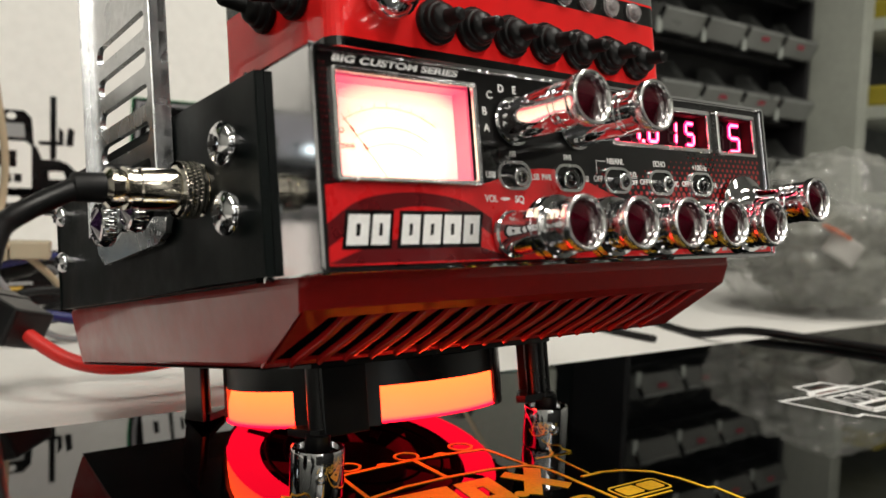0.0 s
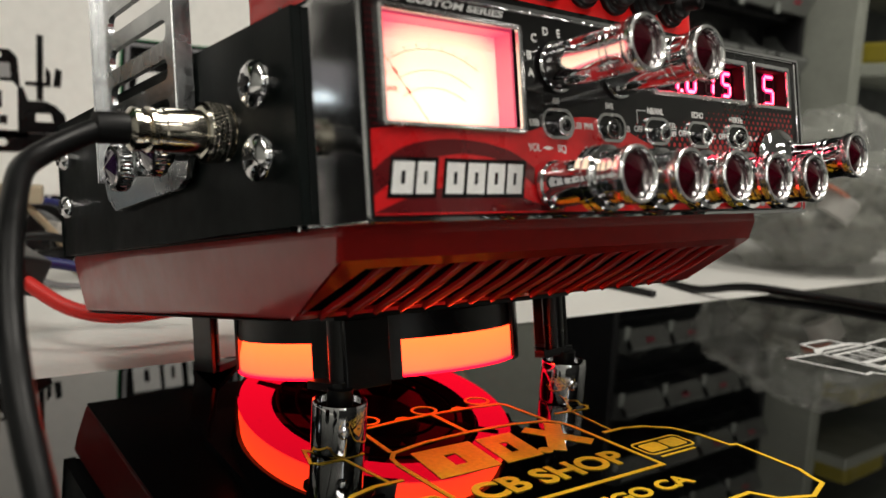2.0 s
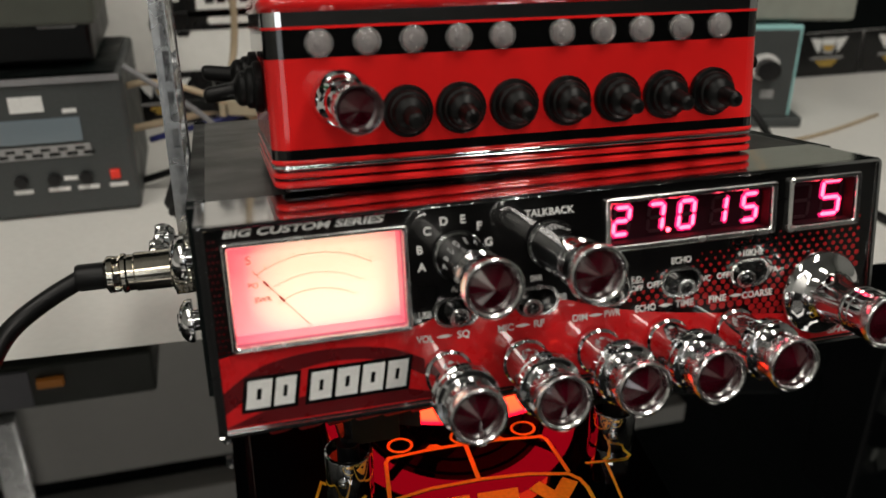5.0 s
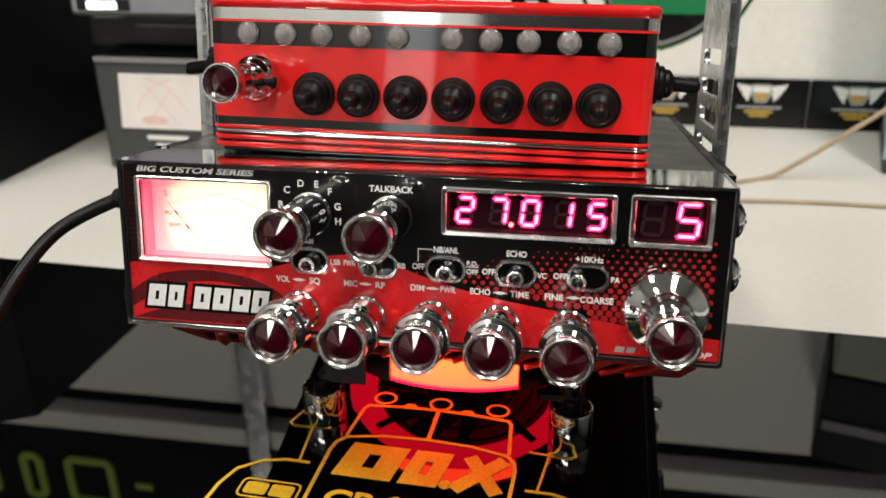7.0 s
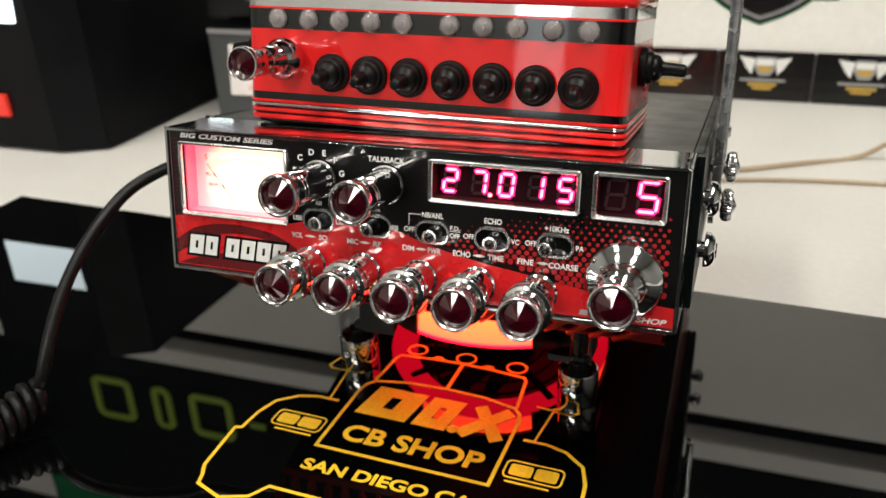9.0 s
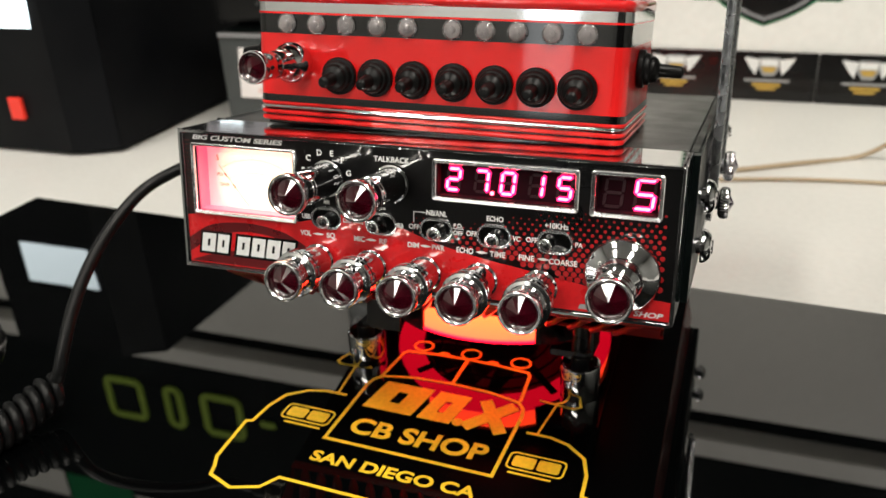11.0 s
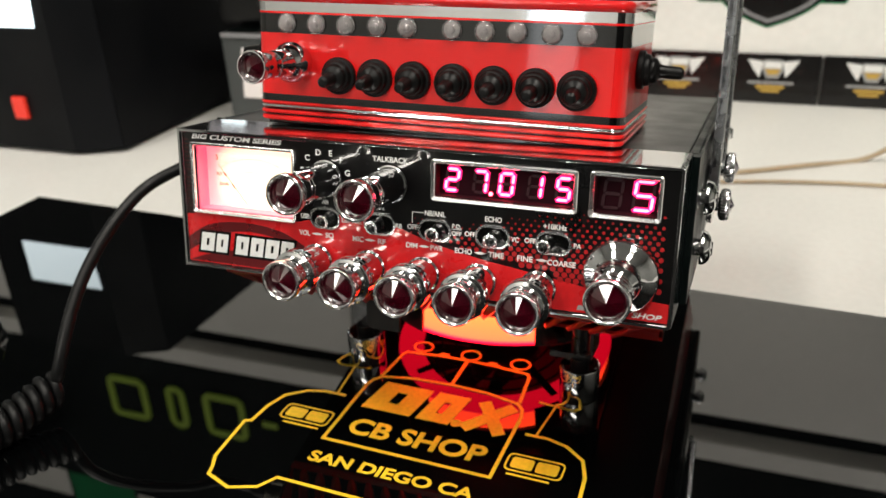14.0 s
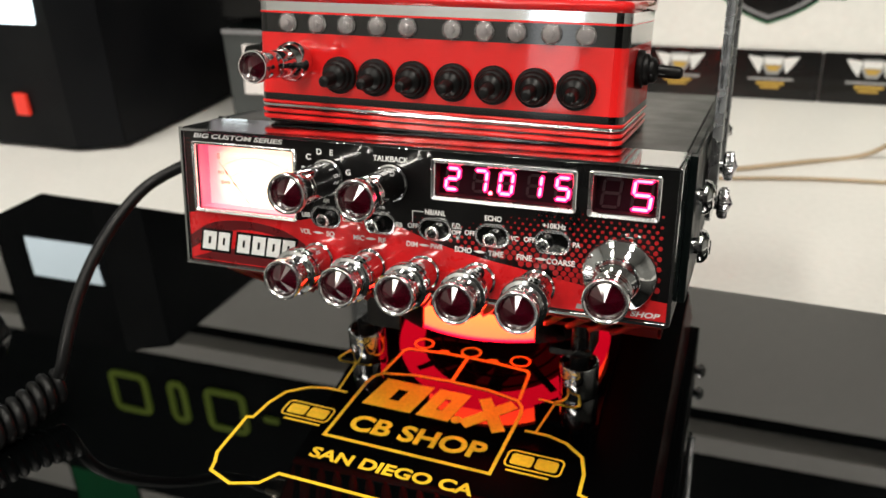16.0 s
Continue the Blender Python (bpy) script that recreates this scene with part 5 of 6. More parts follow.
bars([(-0.242 + 0.011 * k, -0.236 + 0.011 * k, 0.0385, 0.0405) for k in range(6)] + [(-0.237 + 0.011 * k, -0.230 + 0.011 * k, 0.0348, 0.0372) for k in range(6)], front(cy - 0.001), 0.0003, BLACK_PRINT, console)
part("maker_plate", prism([(-0.223, 0.066), (-0.202, 0.066), (-0.202, 0.0765), (-0.223, 0.0765)], front(cy), 0.001), WHITE_INK, console)
bars([(-0.191, -0.182, 0.064, 0.067), (-0.315, -0.278, 0.0185, 0.0225), (-0.308, -0.282, 0.0125, 0.0155), (-0.231, -0.219, 0.009, 0.012), (-0.209, -0.195, 0.009, 0.012), (-0.190, -0.176, 0.009, 0.012), (-0.169, -0.157, 0.009, 0.012), (-0.198, -0.189, 0.0165, 0.0195)], front(cy), 0.0004, WHITE_INK, console)
for u in (-0.225, -0.204, -0.183, -0.252):
    part("push_button", lathe([(0.0042 if u > -0.25 else 0.002, 0), (0.0042 if u > -0.25 else 0.002, 0.004), (0, 0.0045)], pose(u, cy, 0.0185, 90), 20), BLACK_PLASTIC, console)
part("red_button", box(-0.1675, -0.161, cy - 0.003, cy, 0.0155, 0.022, 0.0006), RED_SWITCH, console)
part("cooling_lid", box(-0.349, -0.155, cy + 0.004, cy + 0.12, 0.0886, 0.0895), BLACK_METAL, console)

# two sets stacked on the console
lowset = thing("radio_set", "low black radio set stacked on the console", "radio")
part("case", box(-0.372, -0.168, cy + 0.03, cy + 0.16, 0.0905, 0.1215, 0.003), BLACK_PLASTIC, lowset)
part("light_strip", box(-0.325, -0.235, cy + 0.027, cy + 0.03, 0.1085, 0.1105), GREY_METAL, lowset)
topset = thing("radio_set", "grey radio set with amber lamp on the stack", "radio")
part("case", box(-0.36, -0.16, cy - 0.008, cy + 0.16, 0.1225, 0.1605, 0.003), OLIVE_DARK, topset)
part("front_panel", box(-0.357, -0.248, cy - 0.0105, cy - 0.008, 0.1255, 0.1575, 0.001), LILAC_GREY, topset)
part("amber_lamp", box(-0.2435, -0.2245, cy - 0.0125, cy - 0.008, 0.134, 0.1412, 0.0006), AMBER, topset, "lit amber lamp")
part("window_surround", box(-0.352, -0.307, cy - 0.0112, cy - 0.0105, 0.1275, 0.1362), BLACK_PLASTIC, topset)
part("window", box(-0.343, -0.318, cy - 0.012, cy - 0.0112, 0.1285, 0.1345), SCREEN, topset)
for fx in (-0.335, -0.185):
    part("foot", box(fx - 0.012, fx + 0.012, cy + 0.0, cy + 0.012, 0.1195, 0.1224, 0.001), GREY_METAL, topset)

# soldering station and the tester on it
station = thing("soldering_station", "teal enamelled station with charcoal front panel", "soldering station")
ty = 0.44
part("case", box(0.282, 0.4, ty + 0.006, ty + 0.13, TABLE_Z + 0.012, 0.095, 0.004), TEAL, station, "teal enamelled case")
part("front_frame", box(0.280, 0.402, ty, ty + 0.006, TABLE_Z + 0.012, 0.0965, 0.002), TEAL, station)
part("front_panel", box(0.2835, 0.3985, ty - 0.002, ty, TABLE_Z + 0.012, 0.092, 0.0008), PANEL_GREY, station)
part("base", box(0.281, 0.413, ty - 0.004, ty + 0.128, TABLE_Z + 0.0005, TABLE_Z + 0.0115, 0.002), PANEL_GREY, station)
part("window", box(0.327, 0.352, ty - 0.0035, ty - 0.002, 0.063, 0.076), GLOSS_BLACK, station)
part("window", box(0.296, 0.309, ty - 0.0035, ty - 0.002, 0.065, 0.077), GLOSS_BLACK, station)
part("label", prism([(0.329, 0.053), (0.352, 0.053), (0.354, 0.061), (0.328, 0.061)], front(ty - 0.002), 0.0004), GREY_INK, station)
bars([(0.318, 0.326, 0.081, 0.083), (0.346, 0.352, 0.079, 0.084), (0.332, 0.342, 0.026, 0.036), (0.343, 0.350, 0.033, 0.035), (0.371, 0.383, 0.022, 0.031)], front(ty - 0.002), 0.0004, GREY_INK, station)
part("dial", lathe([(0.0135, 0), (0.0135, 0.002), (0.0, 0.0022)], pose(0.371, ty - 0.002, 0.055, 90), 36), WHITE_INK, station)
part("dial_knob", lathe([(0.0105, 0.002), (0.0105, 0.012), (0.0095, 0.0135), (0, 0.0138)], pose(0.372, ty - 0.002, 0.0535, 90), 32), BLACK_PLASTIC, station)
part("lead_socket", lathe([(0.011, 0), (0.011, 0.009), (0.009, 0.011), (0, 0.0112)], pose(0.313, ty - 0.002, 0.031, 90), 28), BLACK_PLASTIC, station)
iron_lead = [(0.313, ty - 0.014, 0.031), (0.322, ty - 0.03, 0.036), (0.338, ty - 0.04, 0.034), (0.352, ty - 0.055, 0.018), (0.362, ty - 0.09, -0.002), (0.372, ty - 0.16, -0.0065), (0.39, ty - 0.23, -0.0065)]
part("lead", tube(smooth_line(iron_lead, 8), 0.0034, 10), CABLE, station)
tester = thing("bench_tester", "grey-green bench instrument with silver tuning knob", "instrument")
part("case", box(0.276, 0.45, ty + 0.01, ty + 0.14, 0.0975, 0.2295, 0.004), OLIVE, tester)
part("front_panel", box(0.279, 0.447, ty + 0.008, ty + 0.01, 0.1005, 0.2265), OLIVE, tester)
part("silver_knob", lathe([(0.0145, 0), (0.0145, 0.012), (0.0135, 0.014), (0, 0.0143)], pose(0.331, ty + 0.008, 0.1275, 90), 40), STEEL, tester)
part("knob_skirt", lathe([(0.017, 0), (0.017, 0.003), (0.0, 0.0031)], pose(0.331, ty + 0.008, 0.1265, 90), 40), BLACK_PLASTIC, tester)
part("screw_head", lathe([(0.0035, 0), (0.003, 0.002), (0, 0.0024)], pose(0.301, ty + 0.008, 0.128, 90), 20), CHROME, tester)

turned = pose(0.299, 0.481, 0, 0, 0, -14.6) @ pose(-0.281, -0.436, 0)
station.matrix_world = turned @ pose(0, 0, TABLE_Z) @ Matrix.Diagonal((1, 1, 0.87, 1)) @ pose(0, 0, -TABLE_Z)
tester.matrix_world = turned @ pose(0, 0, -0.0135)
topunit = thing("amplifier", "dark amplifier with pale trim strip on the tester", "amplifier", turned)
part("case", box(0.272, 0.455, ty + 0.012, ty + 0.14, 0.2165, 0.318, 0.004), BLACK_METAL, topunit)
part("trim_strip", box(0.276, 0.451, ty + 0.009, ty + 0.0118, 0.268, 0.279, 0.001), GREY_METAL, topunit)

wire_b = thing("tan_lead", "thin pale lead lying on the bench", "cable")
part("lead", tube(smooth_line([(0.08, 0.375, -0.0079), (0.15, 0.392, -0.0079), (0.22, 0.40, -0.0079), (0.31, 0.40, -0.0079), (0.42, 0.42, -0.0079), (0.52, 0.46, -0.0079)], 8), 0.0016, 8), TAN_WIRE, wire_b)
wire = thing("tan_lead", "thin tan lead trailing across the bench", "cable")
part("lead", tube(smooth_line([(0.06, 0.385, -0.0078), (0.108, 0.402, -0.0078), (0.16, 0.43, -0.0078), (0.205, 0.455, -0.0078), (0.23, 0.452, 0.01), (0.258, 0.45, 0.033), (0.29, 0.45, 0.06), (0.322, 0.45, 0.098), (0.349, 0.45, 0.135), (0.372, 0.447, 0.175), (0.385, 0.46, 0.2295)], 8), 0.0021, 8), TAN_WIRE, wire)

# large black unit with a lit screen
unit = thing("power_supply", "tall black bench unit with lit screen and red rocker", "power supply")
side = [(-0.605, 0.315), (-0.468, 0.315), (-0.428, 0.335), (-0.418, 0.56), (-0.605, 0.56)]
part("case", prism(side, lambda u, v, w: Vector((u, v, TABLE_Z + 0.004 + w)), 0.235), MATTE_BLACK, unit)
part("screen", prism([(-0.565, 0.108), (-0.481, 0.108), (-0.477, 0.152), (-0.565, 0.152)], front(0.315), 0.0012), SCREEN, unit, "lit white screen")
part("rocker", box(-0.5255, -0.511, 0.3105, 0.315, 0.024, 0.0445, 0.001), RED_SWITCH, unit, "lit red rocker switch")
part("corner_trim", prism([(-0.4655, 0.3155), (-0.4285, 0.334), (-0.4280, 0.3331), (-0.4650, 0.3146)], lambda u, v, w: Vector((u, v, TABLE_Z + 0.006 + w)), 0.231), MATTE_BLACK, unit)
for fx, fy in ((-0.48, 0.34), (-0.44, 0.53), (-0.59, 0.34), (-0.59, 0.53)):
    part("foot", lathe([(0.008, 0), (0.008, 0.0045)], pose(fx, fy, TABLE_Z), 16), RUBBER, unit)

# standing cards along the wall
card = thing("business_card", "black card with white winged badge and gold bar", "card", pose(0, WALL_Y - 0.0075, TABLE_Z + 0.0005, -6), "cards along the wall")
part("card_stock", box(-0.0435, 0.0435, 0, 0.0006, 0, 0.0475), BLACK_PRINT, card)
def on_card(u, v, w):
    return Vector((u * MM, -w, v * MM))
for s in (-1, 1):
    part("wing", prism([(s * 9, 40), (s * 24, 42), (s * 17, 31), (s * 12, 25)], on_card, 0.0002), WHITE_INK, card)
part("badge", prism([(-9, 42), (9, 42), (10, 32), (5, 24), (-5, 24), (-10, 32)], on_card, 0.00015), GREY_INK, card)
part("badge_field", prism([(-8, 40), (8, 40), (8, 34), (-8, 34)], on_card, 0.00025), WHITE_INK, card)
part("badge_bar", prism([(-7.5, 33), (7.5, 33), (4, 27.5), (-4, 27.5)], on_card, 0.00025), GOLD_INK, card)
for a, b, c, d, mat in ((-22, 20, 18.4, 21, GREY_INK), (-14, 12, 14, 17, GOLD_INK), (-10, 8, 10.5, 13, GOLD_INK)):
    bars([(a, b, c, d)], on_card, 0.0002, mat, card)
first = card.matrix_world.copy()
centres = [0.0425 + 0.0885 * k for k in range(-5, 8) if k != 0]
card.matrix_world = pose(0.0425, 0, 0) @ first
for c in centres:
    copy_thing(card, pose(c, 0, 0) @ first)

# poster high on the dark wall
high = thing("wall_poster", "green and white printed poster on the dark wall", "poster", pose(0, WALL_Y + 0.0219, 0))
part("green_field", box(-0.985, -0.842, -0.0012, 0, 0.775, 1.02), GREEN_INK, high)
part("white_field", box(-1.16, -0.990, -0.0012, 0, 0.772, 0.832), BOARD, high)
part("white_field", box(-0.836, -0.70, -0.0012, 0, 0.790, 1.02), BOARD, high)

# printed marks on the white board: a black truck and a green shield
poster = thing("truck_print", "black lorry print on the white board", "print", pose(-0.062, WALL_Y - 0.0005, 0))
def on_poster(u, v, w):
    return Vector((u * MM, -w, v * MM))
def ink(name, pts, mat, d=0.0002, parent=poster):
    part(name, prism(pts, on_poster, d), mat, parent)
ink("cab", [(-38, 128), (38, 128), (36, 152), (30, 158), (-30, 158), (-36, 152)], BLACK_PRINT)
ink("hood", [(-44, 86), (44, 86), (44, 118), (40, 128), (-40, 128), (-44, 118)], BLACK_PRINT)
for s in (-1, 1):
    ink("stack", [(s * 51, 118), (s * 56, 118), (s * 56, 172), (s * 51, 172)], BLACK_PRINT)
    ink("mirror_head", [(s * 64, 130), (s * 70, 130), (s * 71, 144), (s * 66, 146)], BLACK_PRINT)
    ink("mirror", [(s * 42, 130), (s * 62, 130), (s * 62, 142), (s * 58, 146), (s * 58, 133), (s * 42, 133)], BLACK_PRINT)
    ink("fender", [(s * 44, 90.5), (s * 76, 90.5), (s * 74, 106), (s * 66, 114), (s * 58, 117), (s * 44, 117)], BLACK_PRINT)
    ink("headlamp", [(s * 50, 100), (s * 64, 100), (s * 62, 107), (s * 50, 107)], BOARD, 0.0004)
    ink("windscreen", [(s * 3, 135), (s * 31, 135), (s * 30, 147), (s * 3, 147)], GREY_INK, 0.0004)
    ink("roof_lamp", [(s * 20 + 4 * math.cos(q * math.pi / 6), 153 + 3 * math.sin(q * math.pi / 6)) for q in range(12)], BOARD, 0.0004)
    ink("wheel", [(s * 46, 69), (s * 54, 69), (s * 57, 73.5), (s * 43, 73.5)], BLACK_PRINT)
ink("bumper", [(-77, 74), (77, 74), (78, 82), (76, 90), (-76, 90), (-78, 82)], BLACK_PRINT)
ink("bumper_slot", [(-26, 79), (26, 79), (28, 82), (26, 85), (-26, 85), (-28, 82)], BOARD, 0.0004)
ink("grille", [(-36, 92), (36, 92), (36, 128), (32, 132), (-32, 132), (-36, 128)], BOARD, 0.0004)
blocks("logo_block", [(-30, -16), (-12, 2), (8, 24)], 110, 124, 0.0, lambda u, v, w: on_poster(u, v, w + 0.0004), 0.0001, BLACK_PRINT, poster)
blocks("logo_bar", [(-28, -20), (-18, -10), (-8, 0), (2, 10), (12, 20), (22, 28)], 97, 104, 0.0, lambda u, v, w: on_poster(u, v, w + 0.0004), 0.0001, BLACK_PRINT, poster, slit=False)

shield = thing("shield_print", "black and green shield print on the white board", "print", pose(0.121, WALL_Y - 0.0005, 0))
half = [(p.x, p.y) for p in smooth_line([(62, 178, 0), (63, 150, 0), (62, 126, 0), (56, 103, 0), (42, 84, 0), (22, 71, 0), (0, 62, 0)], 5)]
outer = half + [(-u, v) for u, v in half[-2::-1]]
for s in (-1, 1):
    for k, (f, mat) in enumerate(((1.0, GREEN_INK), (0.93, BLACK_PRINT), (0.72, BOARD))):
        wing = [(34, 86), (66, 86), (76, 104), (84, 118), (60, 120)]
        ink("wing", [(s * (60 + (u - 60) * f), 103 + (v - 103) * f) for u, v in wing], mat, 0.00015 + 0.00005 * k, shield)
for k, (f, mat) in enumerate(((1.0, GREEN_INK), (0.98, BLACK_PRINT), (0.93, GREY_METAL), (0.87, BLACK_PRINT))):
    ink("shield_layer", [(u * f, 128 + (v - 128) * f) for u, v in outer], mat, 0.0003 + 0.0001 * k, shield)
ink("green_band", [(-49, 97), (49, 97), (52, 114), (-52, 114)], GREEN_INK, 0.0008, shield)
blocks("logo_block", [(-50, -24), (-20, -2), (4, 9), (14, 44)], 120, 150, 0.1, lambda u, v, w: on_poster(u, v, w + 0.0006), 0.0001, WHITE_INK, shield)

# green marks high on the dark wall, as plain bars
sign = thing("green_sign", "dim green outlined marks on the dark wall", "sign")
for a, b in ((-0.83, -0.765), (-0.715, -0.69), (-0.645, -0.58)):
    ring = [(x, y) for x, y in round_rect(a, b, 0.535, 0.605, 0.01, 3)]
    part("green_bar", stroke(ring, 0.011, front(WALL_Y + 0.02), 0.004, True), GREEN_SIGN, sign)
part("green_dash", box(-0.545, -0.52, WALL_Y + 0.017, WALL_Y + 0.021, 0.565, 0.575), GREEN_SIGN, sign)

# ---------- parts bins to the east ----------
BX0, BX1, BY = 0.70, 1.085, 0.53
rack = thing("parts_cabinet", "black rack of small grey parts bins", "parts cabinet")
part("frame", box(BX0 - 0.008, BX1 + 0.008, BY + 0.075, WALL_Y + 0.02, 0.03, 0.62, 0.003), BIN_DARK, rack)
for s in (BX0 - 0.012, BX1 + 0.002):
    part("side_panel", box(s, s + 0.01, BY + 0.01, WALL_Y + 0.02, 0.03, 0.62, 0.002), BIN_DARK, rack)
ROWS, COLS = 6, 4
bw, bh = (BX1 - BX0) / COLS, 0.092
for j in range(ROWS):
    z = 0.045 + j * bh
    part("shelf_bar", box(BX0, BX1, BY + 0.03, BY + 0.075, z - 0.008, z - 0.003), BIN_DARK, rack)
    for i in range(COLS):
        x0, x1 = BX0 + i * bw + 0.004, BX0 + (i + 1) * bw - 0.004
        bin_ = new("bin")
        bin_.parent = rack
        profile = [(BY + 0.07, z), (BY + 0.004, z), (BY - 0.010, z + 0.024), (BY - 0.006, z + 0.03), (BY + 0.03, z + 0.04), (BY + 0.052, z + 0.064), (BY + 0.07, z + 0.064)]
        for xa, xb in ((x0, x0 + 0.0022), (x1 - 0.0022, x1)):
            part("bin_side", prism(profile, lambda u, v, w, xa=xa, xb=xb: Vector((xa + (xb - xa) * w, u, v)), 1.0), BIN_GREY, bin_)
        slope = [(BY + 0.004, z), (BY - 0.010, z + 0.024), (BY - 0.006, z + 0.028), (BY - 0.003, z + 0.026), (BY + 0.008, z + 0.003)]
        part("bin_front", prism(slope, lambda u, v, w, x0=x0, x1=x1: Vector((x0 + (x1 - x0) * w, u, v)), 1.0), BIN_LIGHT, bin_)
        # floor and contents near-black, painting the shade inside the bin
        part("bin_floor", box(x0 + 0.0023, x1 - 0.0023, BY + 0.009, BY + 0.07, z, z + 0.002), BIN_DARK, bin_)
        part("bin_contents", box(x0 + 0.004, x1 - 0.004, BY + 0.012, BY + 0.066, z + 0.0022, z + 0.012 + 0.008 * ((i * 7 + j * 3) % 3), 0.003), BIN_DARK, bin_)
        part("bin_tab", box(x0 - 0.0045, x0 + 0.004, BY - 0.001, BY + 0.003, z - 0.006, z + 0.014, 0.0008), BIN_TAB, bin_)
        if (i * 3 + j * 5) % 4 < 2:
            lb = bmesh.new()
            xm = (x0 + x1) / 2
            vs = [lb.verts.new(p) for p in ((xm - 0.009, BY - 0.0040, z + 0.0125), (xm + 0.009, BY - 0.0040, z + 0.0125), (xm + 0.009, BY - 0.0072, z + 0.018), (xm - 0.009, BY - 0.0072, z + 0.018))]
            lb.faces.new(vs)
            bmesh.ops.solidify(lb, geom=lb.faces[:], thickness=-0.0006)
            part("bin_label", lb, PINK_LABEL, bin_)

locker = thing("storage_shelf", "grey-green metal storage shelf beside the bins", "shelf")
part("upright", box(1.12, 1.15, 0.47, 0.6, TABLE_Z + 0.001, 0.7, 0.003), OLIVE, locker)
part("back", box(1.15, 1.69, 0.57, 0.6, TABLE_Z + 0.001, 0.7), PANEL_GREY, locker)
for z in (0.1, 0.235, 0.37, 0.5):
    part("shelf_board", box(1.15, 1.69, 0.42, 0.57, z, z + 0.02, 0.002), OLIVE, locker)
for k, z in enumerate((0.256, 0.391)):
    tub = thing("parts_tub", "yellow plastic tub on the storage shelf", "tub", group="tubs on the shelf")
    for j in range(2):
        part("tub_wall", box(1.18 + 0.16 * j, 1.32 + 0.16 * j, 0.43, 0.54, z, z + 0.035, 0.006), YELLOW_BIN if j == 0 else BIN_GREY, tub)

# ---------- clear bag of small parts, loose leads ----------
bag = thing("plastic_bag", "crumpled clear plastic bag of small parts", "bag", pose(0.69, 0.275, TABLE_Z + 0.001))
film = bmesh.new()
bmesh.ops.create_icosphere(film, subdivisions=6, radius=1.0)
for v in film.verts:
    d = v.co.normalized()
    k = 1 + 0.2 * noise.noise(d * 1.7) + 0.09 * abs(noise.noise(d * 3.3 + Vector((3, 1, 2)))) + 0.12 * abs(noise.noise(Vector((d.x * 8, d.y * 8, d.z * 3)))) + 0.07 * abs(noise.noise(Vector((d.x * 5 + d.z * 9, d.y * 5, d.z * 14)))) + 0.02 * abs(noise.noise(d * 26))
    v.co = Vector((d.x * 0.125 * k, d.y * 0.10 * k, max(0.075 + d.z * 0.085 * k, 0.0)))
for f in film.faces:
    f.smooth = True
part("film", film, BAG, bag)
mass = bmesh.new()
bmesh.ops.create_icosphere(mass, subdivisions=5, radius=1.0)
for v in mass.verts:
    d = v.co.normalized()
    k = 0.78 + 0.2 * noise.noise(d * 2.4 + Vector((5, 2, 0))) + 0.2 * abs(noise.noise(d * 6)) + 0.08 * noise.noise(d * 13)
    v.co = Vector((d.x * 0.115 * k, d.y * 0.09 * k, max(0.058 + d.z * 0.066 * k, 0.001)))
for f in mass.faces:
    f.smooth = True
part("packed_parts", mass, PACKED, bag, "mixed small parts behind the film")
for k in range(5):
    q = random.uniform(0, 6.28)
    r = random.uniform(0.02, 0.08)
    m = pose(r * math.cos(q), r * 0.8 * math.sin(q), random.uniform(0.012, 0.07), random.uniform(0, 180), random.uniform(0, 180), 0)
    mat = (OLIVE, PANEL_GREY, OLIVE, BLACK_PLASTIC)[k % 4]
    part("small_part", lathe([(0.008, 0), (0.0085, 0.004), (0.0085, 0.018), (0.006, 0.02)], m, 14), mat, bag)
cap = part("cap", lathe([(0.017, 0), (0.017, 0.02), (0.015, 0.023)], pose(-0.075, -0.045, 0.06, 20, 25, 0), 24), CAP_WHITE, bag)
part("cap_ring", lathe([(0.0175, 0.001), (0.0175, 0.004)], pose(-0.075, -0.045, 0.0815, 20, 25, 0), 24), ORANGE, bag)

lead2 = thing("power_lead", "black lead lying along the bench edge", "cable")
part("lead", tube(smooth_line([(0.47, 0.36, -0.0065), (0.43, 0.31, -0.0065), (0.4, 0.235, -0.0065), (0.4, 0.185, 0.0035), (0.415, 0.13, 0.0035), (0.425, 0.06, 0.0035), (0.44, -0.03, 0.0035), (0.5, -0.12, 0.0035)], 8), 0.0034, 10), CABLE, lead2)

plugb = thing("power_connector", "black two-way power connector with red and blue wires", "connector", pose(-0.108, 0.30, 0.031, 18, 14, 30))
part("housing", box(-0.013, 0.013, -0.017, 0.017, -0.0105, 0.0105, 0.002), BLACK_PLASTIC, plugb)
part("housing_rib", box(-0.0138, 0.0138, 0.004, 0.008, -0.0112, 0.0112, 0.001), BLACK_PLASTIC, plugb)
part("red_wire", tube([plugb.matrix_world.inverted() @ p for p in smooth_line([(-0.102, 0.288, 0.024), (-0.085, 0.268, 0.012), (-0.06, 0.258, 0.008), (-0.02, 0.256, 0.012), (0.03, 0.258, 0.022), (0.07, 0.262, 0.03)], 8)], 0.0038, 10), RED_WIRE, plugb)
part("blue_wire", tube(smooth_line([(0.012, 0.0, 0.004), (0.035, -0.012, 0.008), (0.06, -0.03, 0.01), (0.075, -0.05, 0.012)], 8), 0.003, 8), BLUE_WIRE, plugb)
conn = thing("beige_connector", "beige wire connector with tan wires", "connector", pose(-0.07, 0.42, 0.056, 0, 0, -20))
part("housing", box(-0.012, 0.012, -0.007, 0.007, -0.006, 0.006, 0.0015), BEIGE, conn)
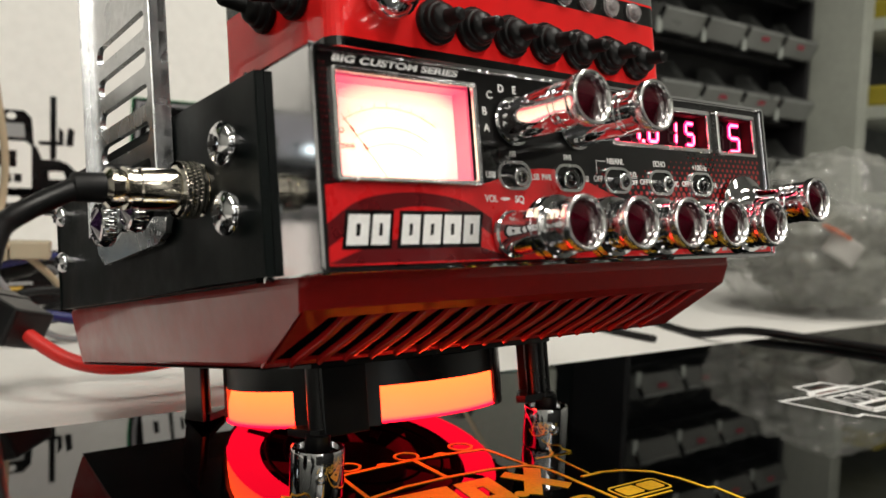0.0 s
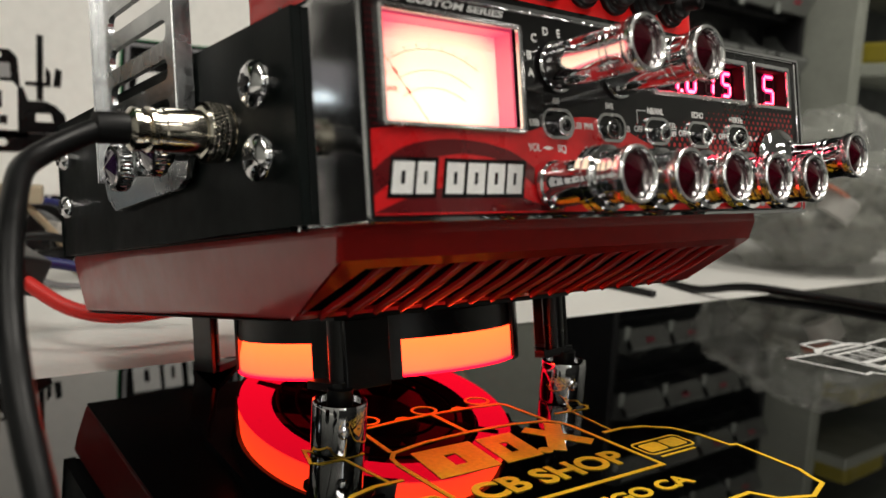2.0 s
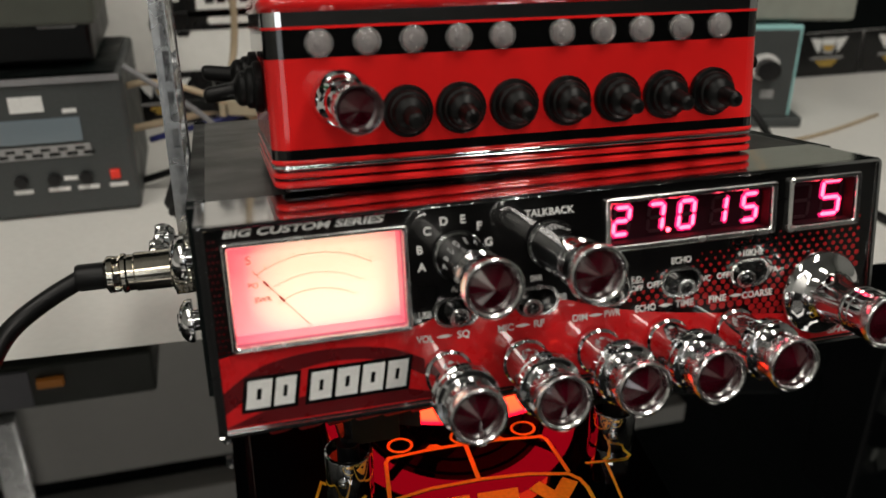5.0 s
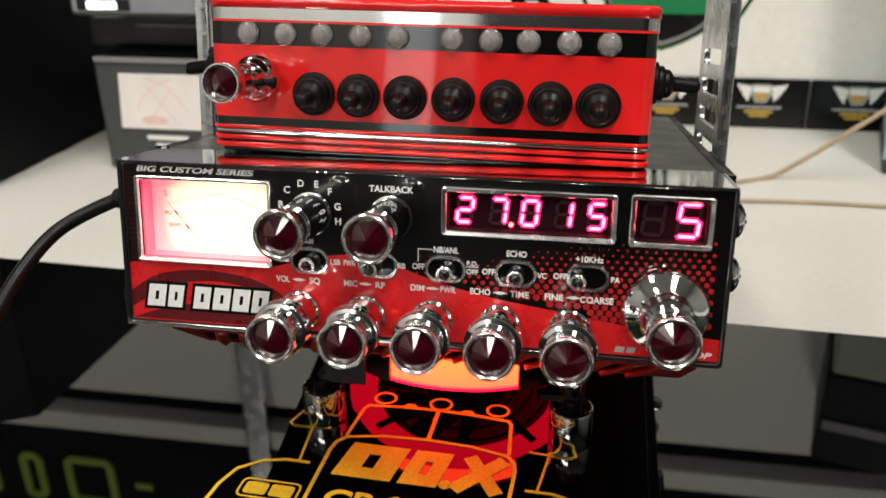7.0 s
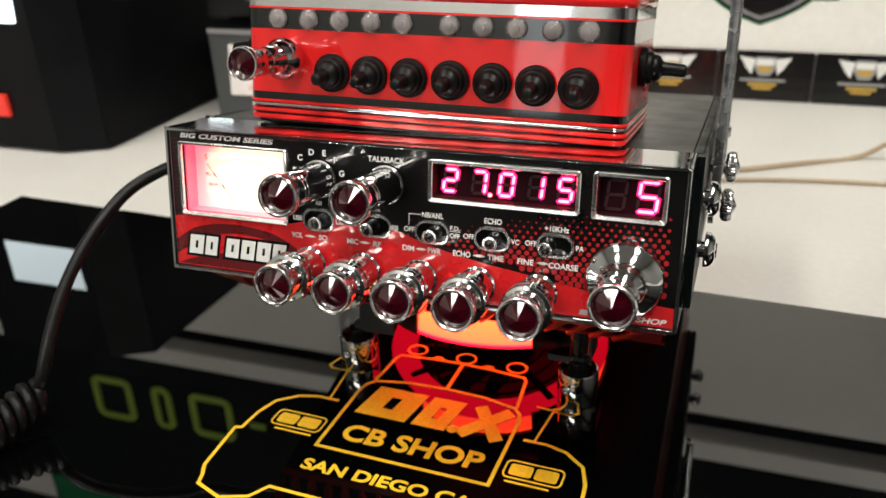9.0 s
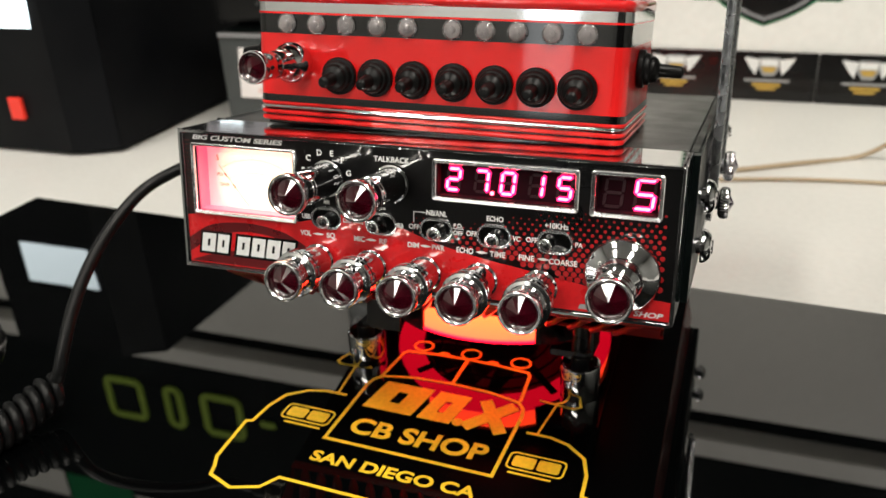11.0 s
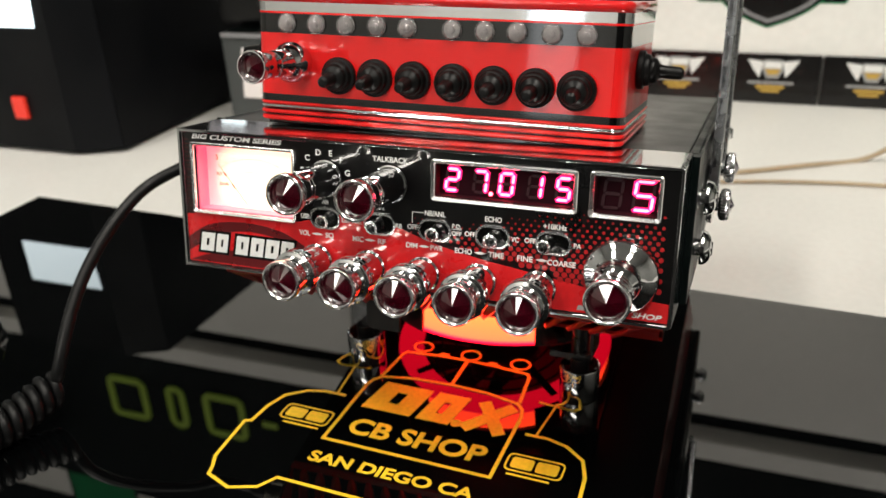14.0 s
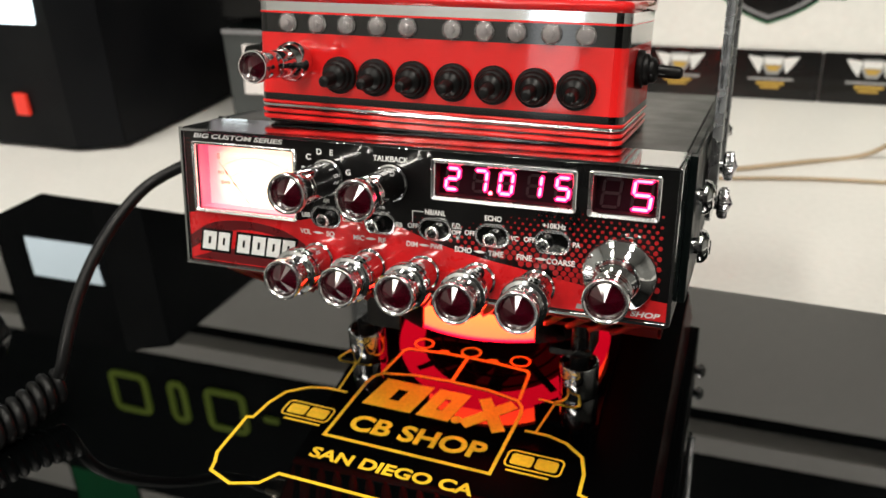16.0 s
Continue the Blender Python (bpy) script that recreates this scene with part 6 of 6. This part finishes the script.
part("collar", box(-0.018, -0.013, -0.007, 0.007, -0.007, 0.007, 0.001), BEIGE, conn)
part("tan_wire", tube(smooth_line([(-0.016, 0.004, -0.003), (-0.06, -0.006, -0.012), (-0.12, -0.02, -0.022), (-0.2, -0.03, -0.037)], 8), 0.0028, 8), TAN_WIRE, conn)
part("dark_sleeve", tube(smooth_line([(-0.02, 0, 0.0), (-0.042, 0.0, -0.001)], 4), 0.0045, 10), CABLE, conn)

# loose tangle of wires and taped joints behind the radio
tangle = thing("wire_tangle", "loose tangle of thin wires and taped joints on the bench", "wires")
RUNS = [(TAN_WIRE, 0.0028, [(-0.082, 0.50, 0.21), (-0.075, 0.50, 0.164), (-0.0695, 0.50, 0.117), (-0.072, 0.50, 0.081), (-0.079, 0.488, 0.057)]),
        (CABLE, 0.0048, [(-0.081, 0.489, 0.056), (-0.066, 0.484, 0.051), (-0.046, 0.474, 0.041)]),
        (GREY_METAL, 0.003, [(-0.046, 0.474, 0.041), (-0.02, 0.46, 0.02), (0.02, 0.45, -0.0068)]),
        (TAN_WIRE, 0.0024, [(-0.20, 0.44, 0.05), (-0.14, 0.43, 0.075), (-0.085, 0.42, 0.06), (-0.05, 0.425, 0.03), (-0.03, 0.44, 0.0), (0.02, 0.45, -0.0075)]),
        (CABLE, 0.0028, [(-0.16, 0.45, -0.007), (-0.11, 0.43, 0.012), (-0.07, 0.41, 0.03), (-0.03, 0.42, 0.02), (0.01, 0.44, -0.006)]),
        (BLUE_WIRE, 0.0024, [(-0.14, 0.44, 0.03), (-0.09, 0.425, 0.045), (-0.05, 0.43, 0.05), (-0.02, 0.45, 0.03), (0.03, 0.46, -0.0075)]),
        (CABLE, 0.0032, [(-0.12, 0.47, -0.0065), (-0.08, 0.46, 0.03), (-0.05, 0.455, 0.045), (-0.02, 0.46, 0.02), (0.0, 0.47, -0.0065)]),
        (GREY_METAL, 0.0022, [(-0.15, 0.42, 0.09), (-0.10, 0.42, 0.05), (-0.07, 0.42, 0.01), (-0.04, 0.43, -0.0075), (0.04, 0.43, -0.0075)])]
for mat, r, pts in RUNS:
    part("wire", tube(smooth_line(pts, 8), r, 8), mat, tangle)
for x, y, z, turn in ((-0.075, 0.432, 0.043, 20), (-0.05, 0.428, 0.012, -15), (-0.09, 0.44, 0.014, 35)):
    part("taped_joint", lathe([(0.0, -0.014), (0.005, -0.013), (0.0068, -0.006), (0.007, 0.006), (0.005, 0.013), (0.0, 0.014)], pose(x, y, z, 0, 80, turn), 16), RUBBER, tangle)
for x, y, z, turn, mat in ((-0.028, 0.45, 0.044, 20, CAP_WHITE), (-0.012, 0.455, 0.036, -10, BEIGE), (-0.040, 0.445, 0.03, 35, CAP_WHITE), (0.004, 0.452, 0.046, 5, BEIGE)):
    own = box(-0.009, 0.009, -0.005, 0.005, -0.004, 0.004, 0.001)
    own.transform(pose(x, y, z, 8, 12, turn))
    part("connector_block", own, mat, tangle)
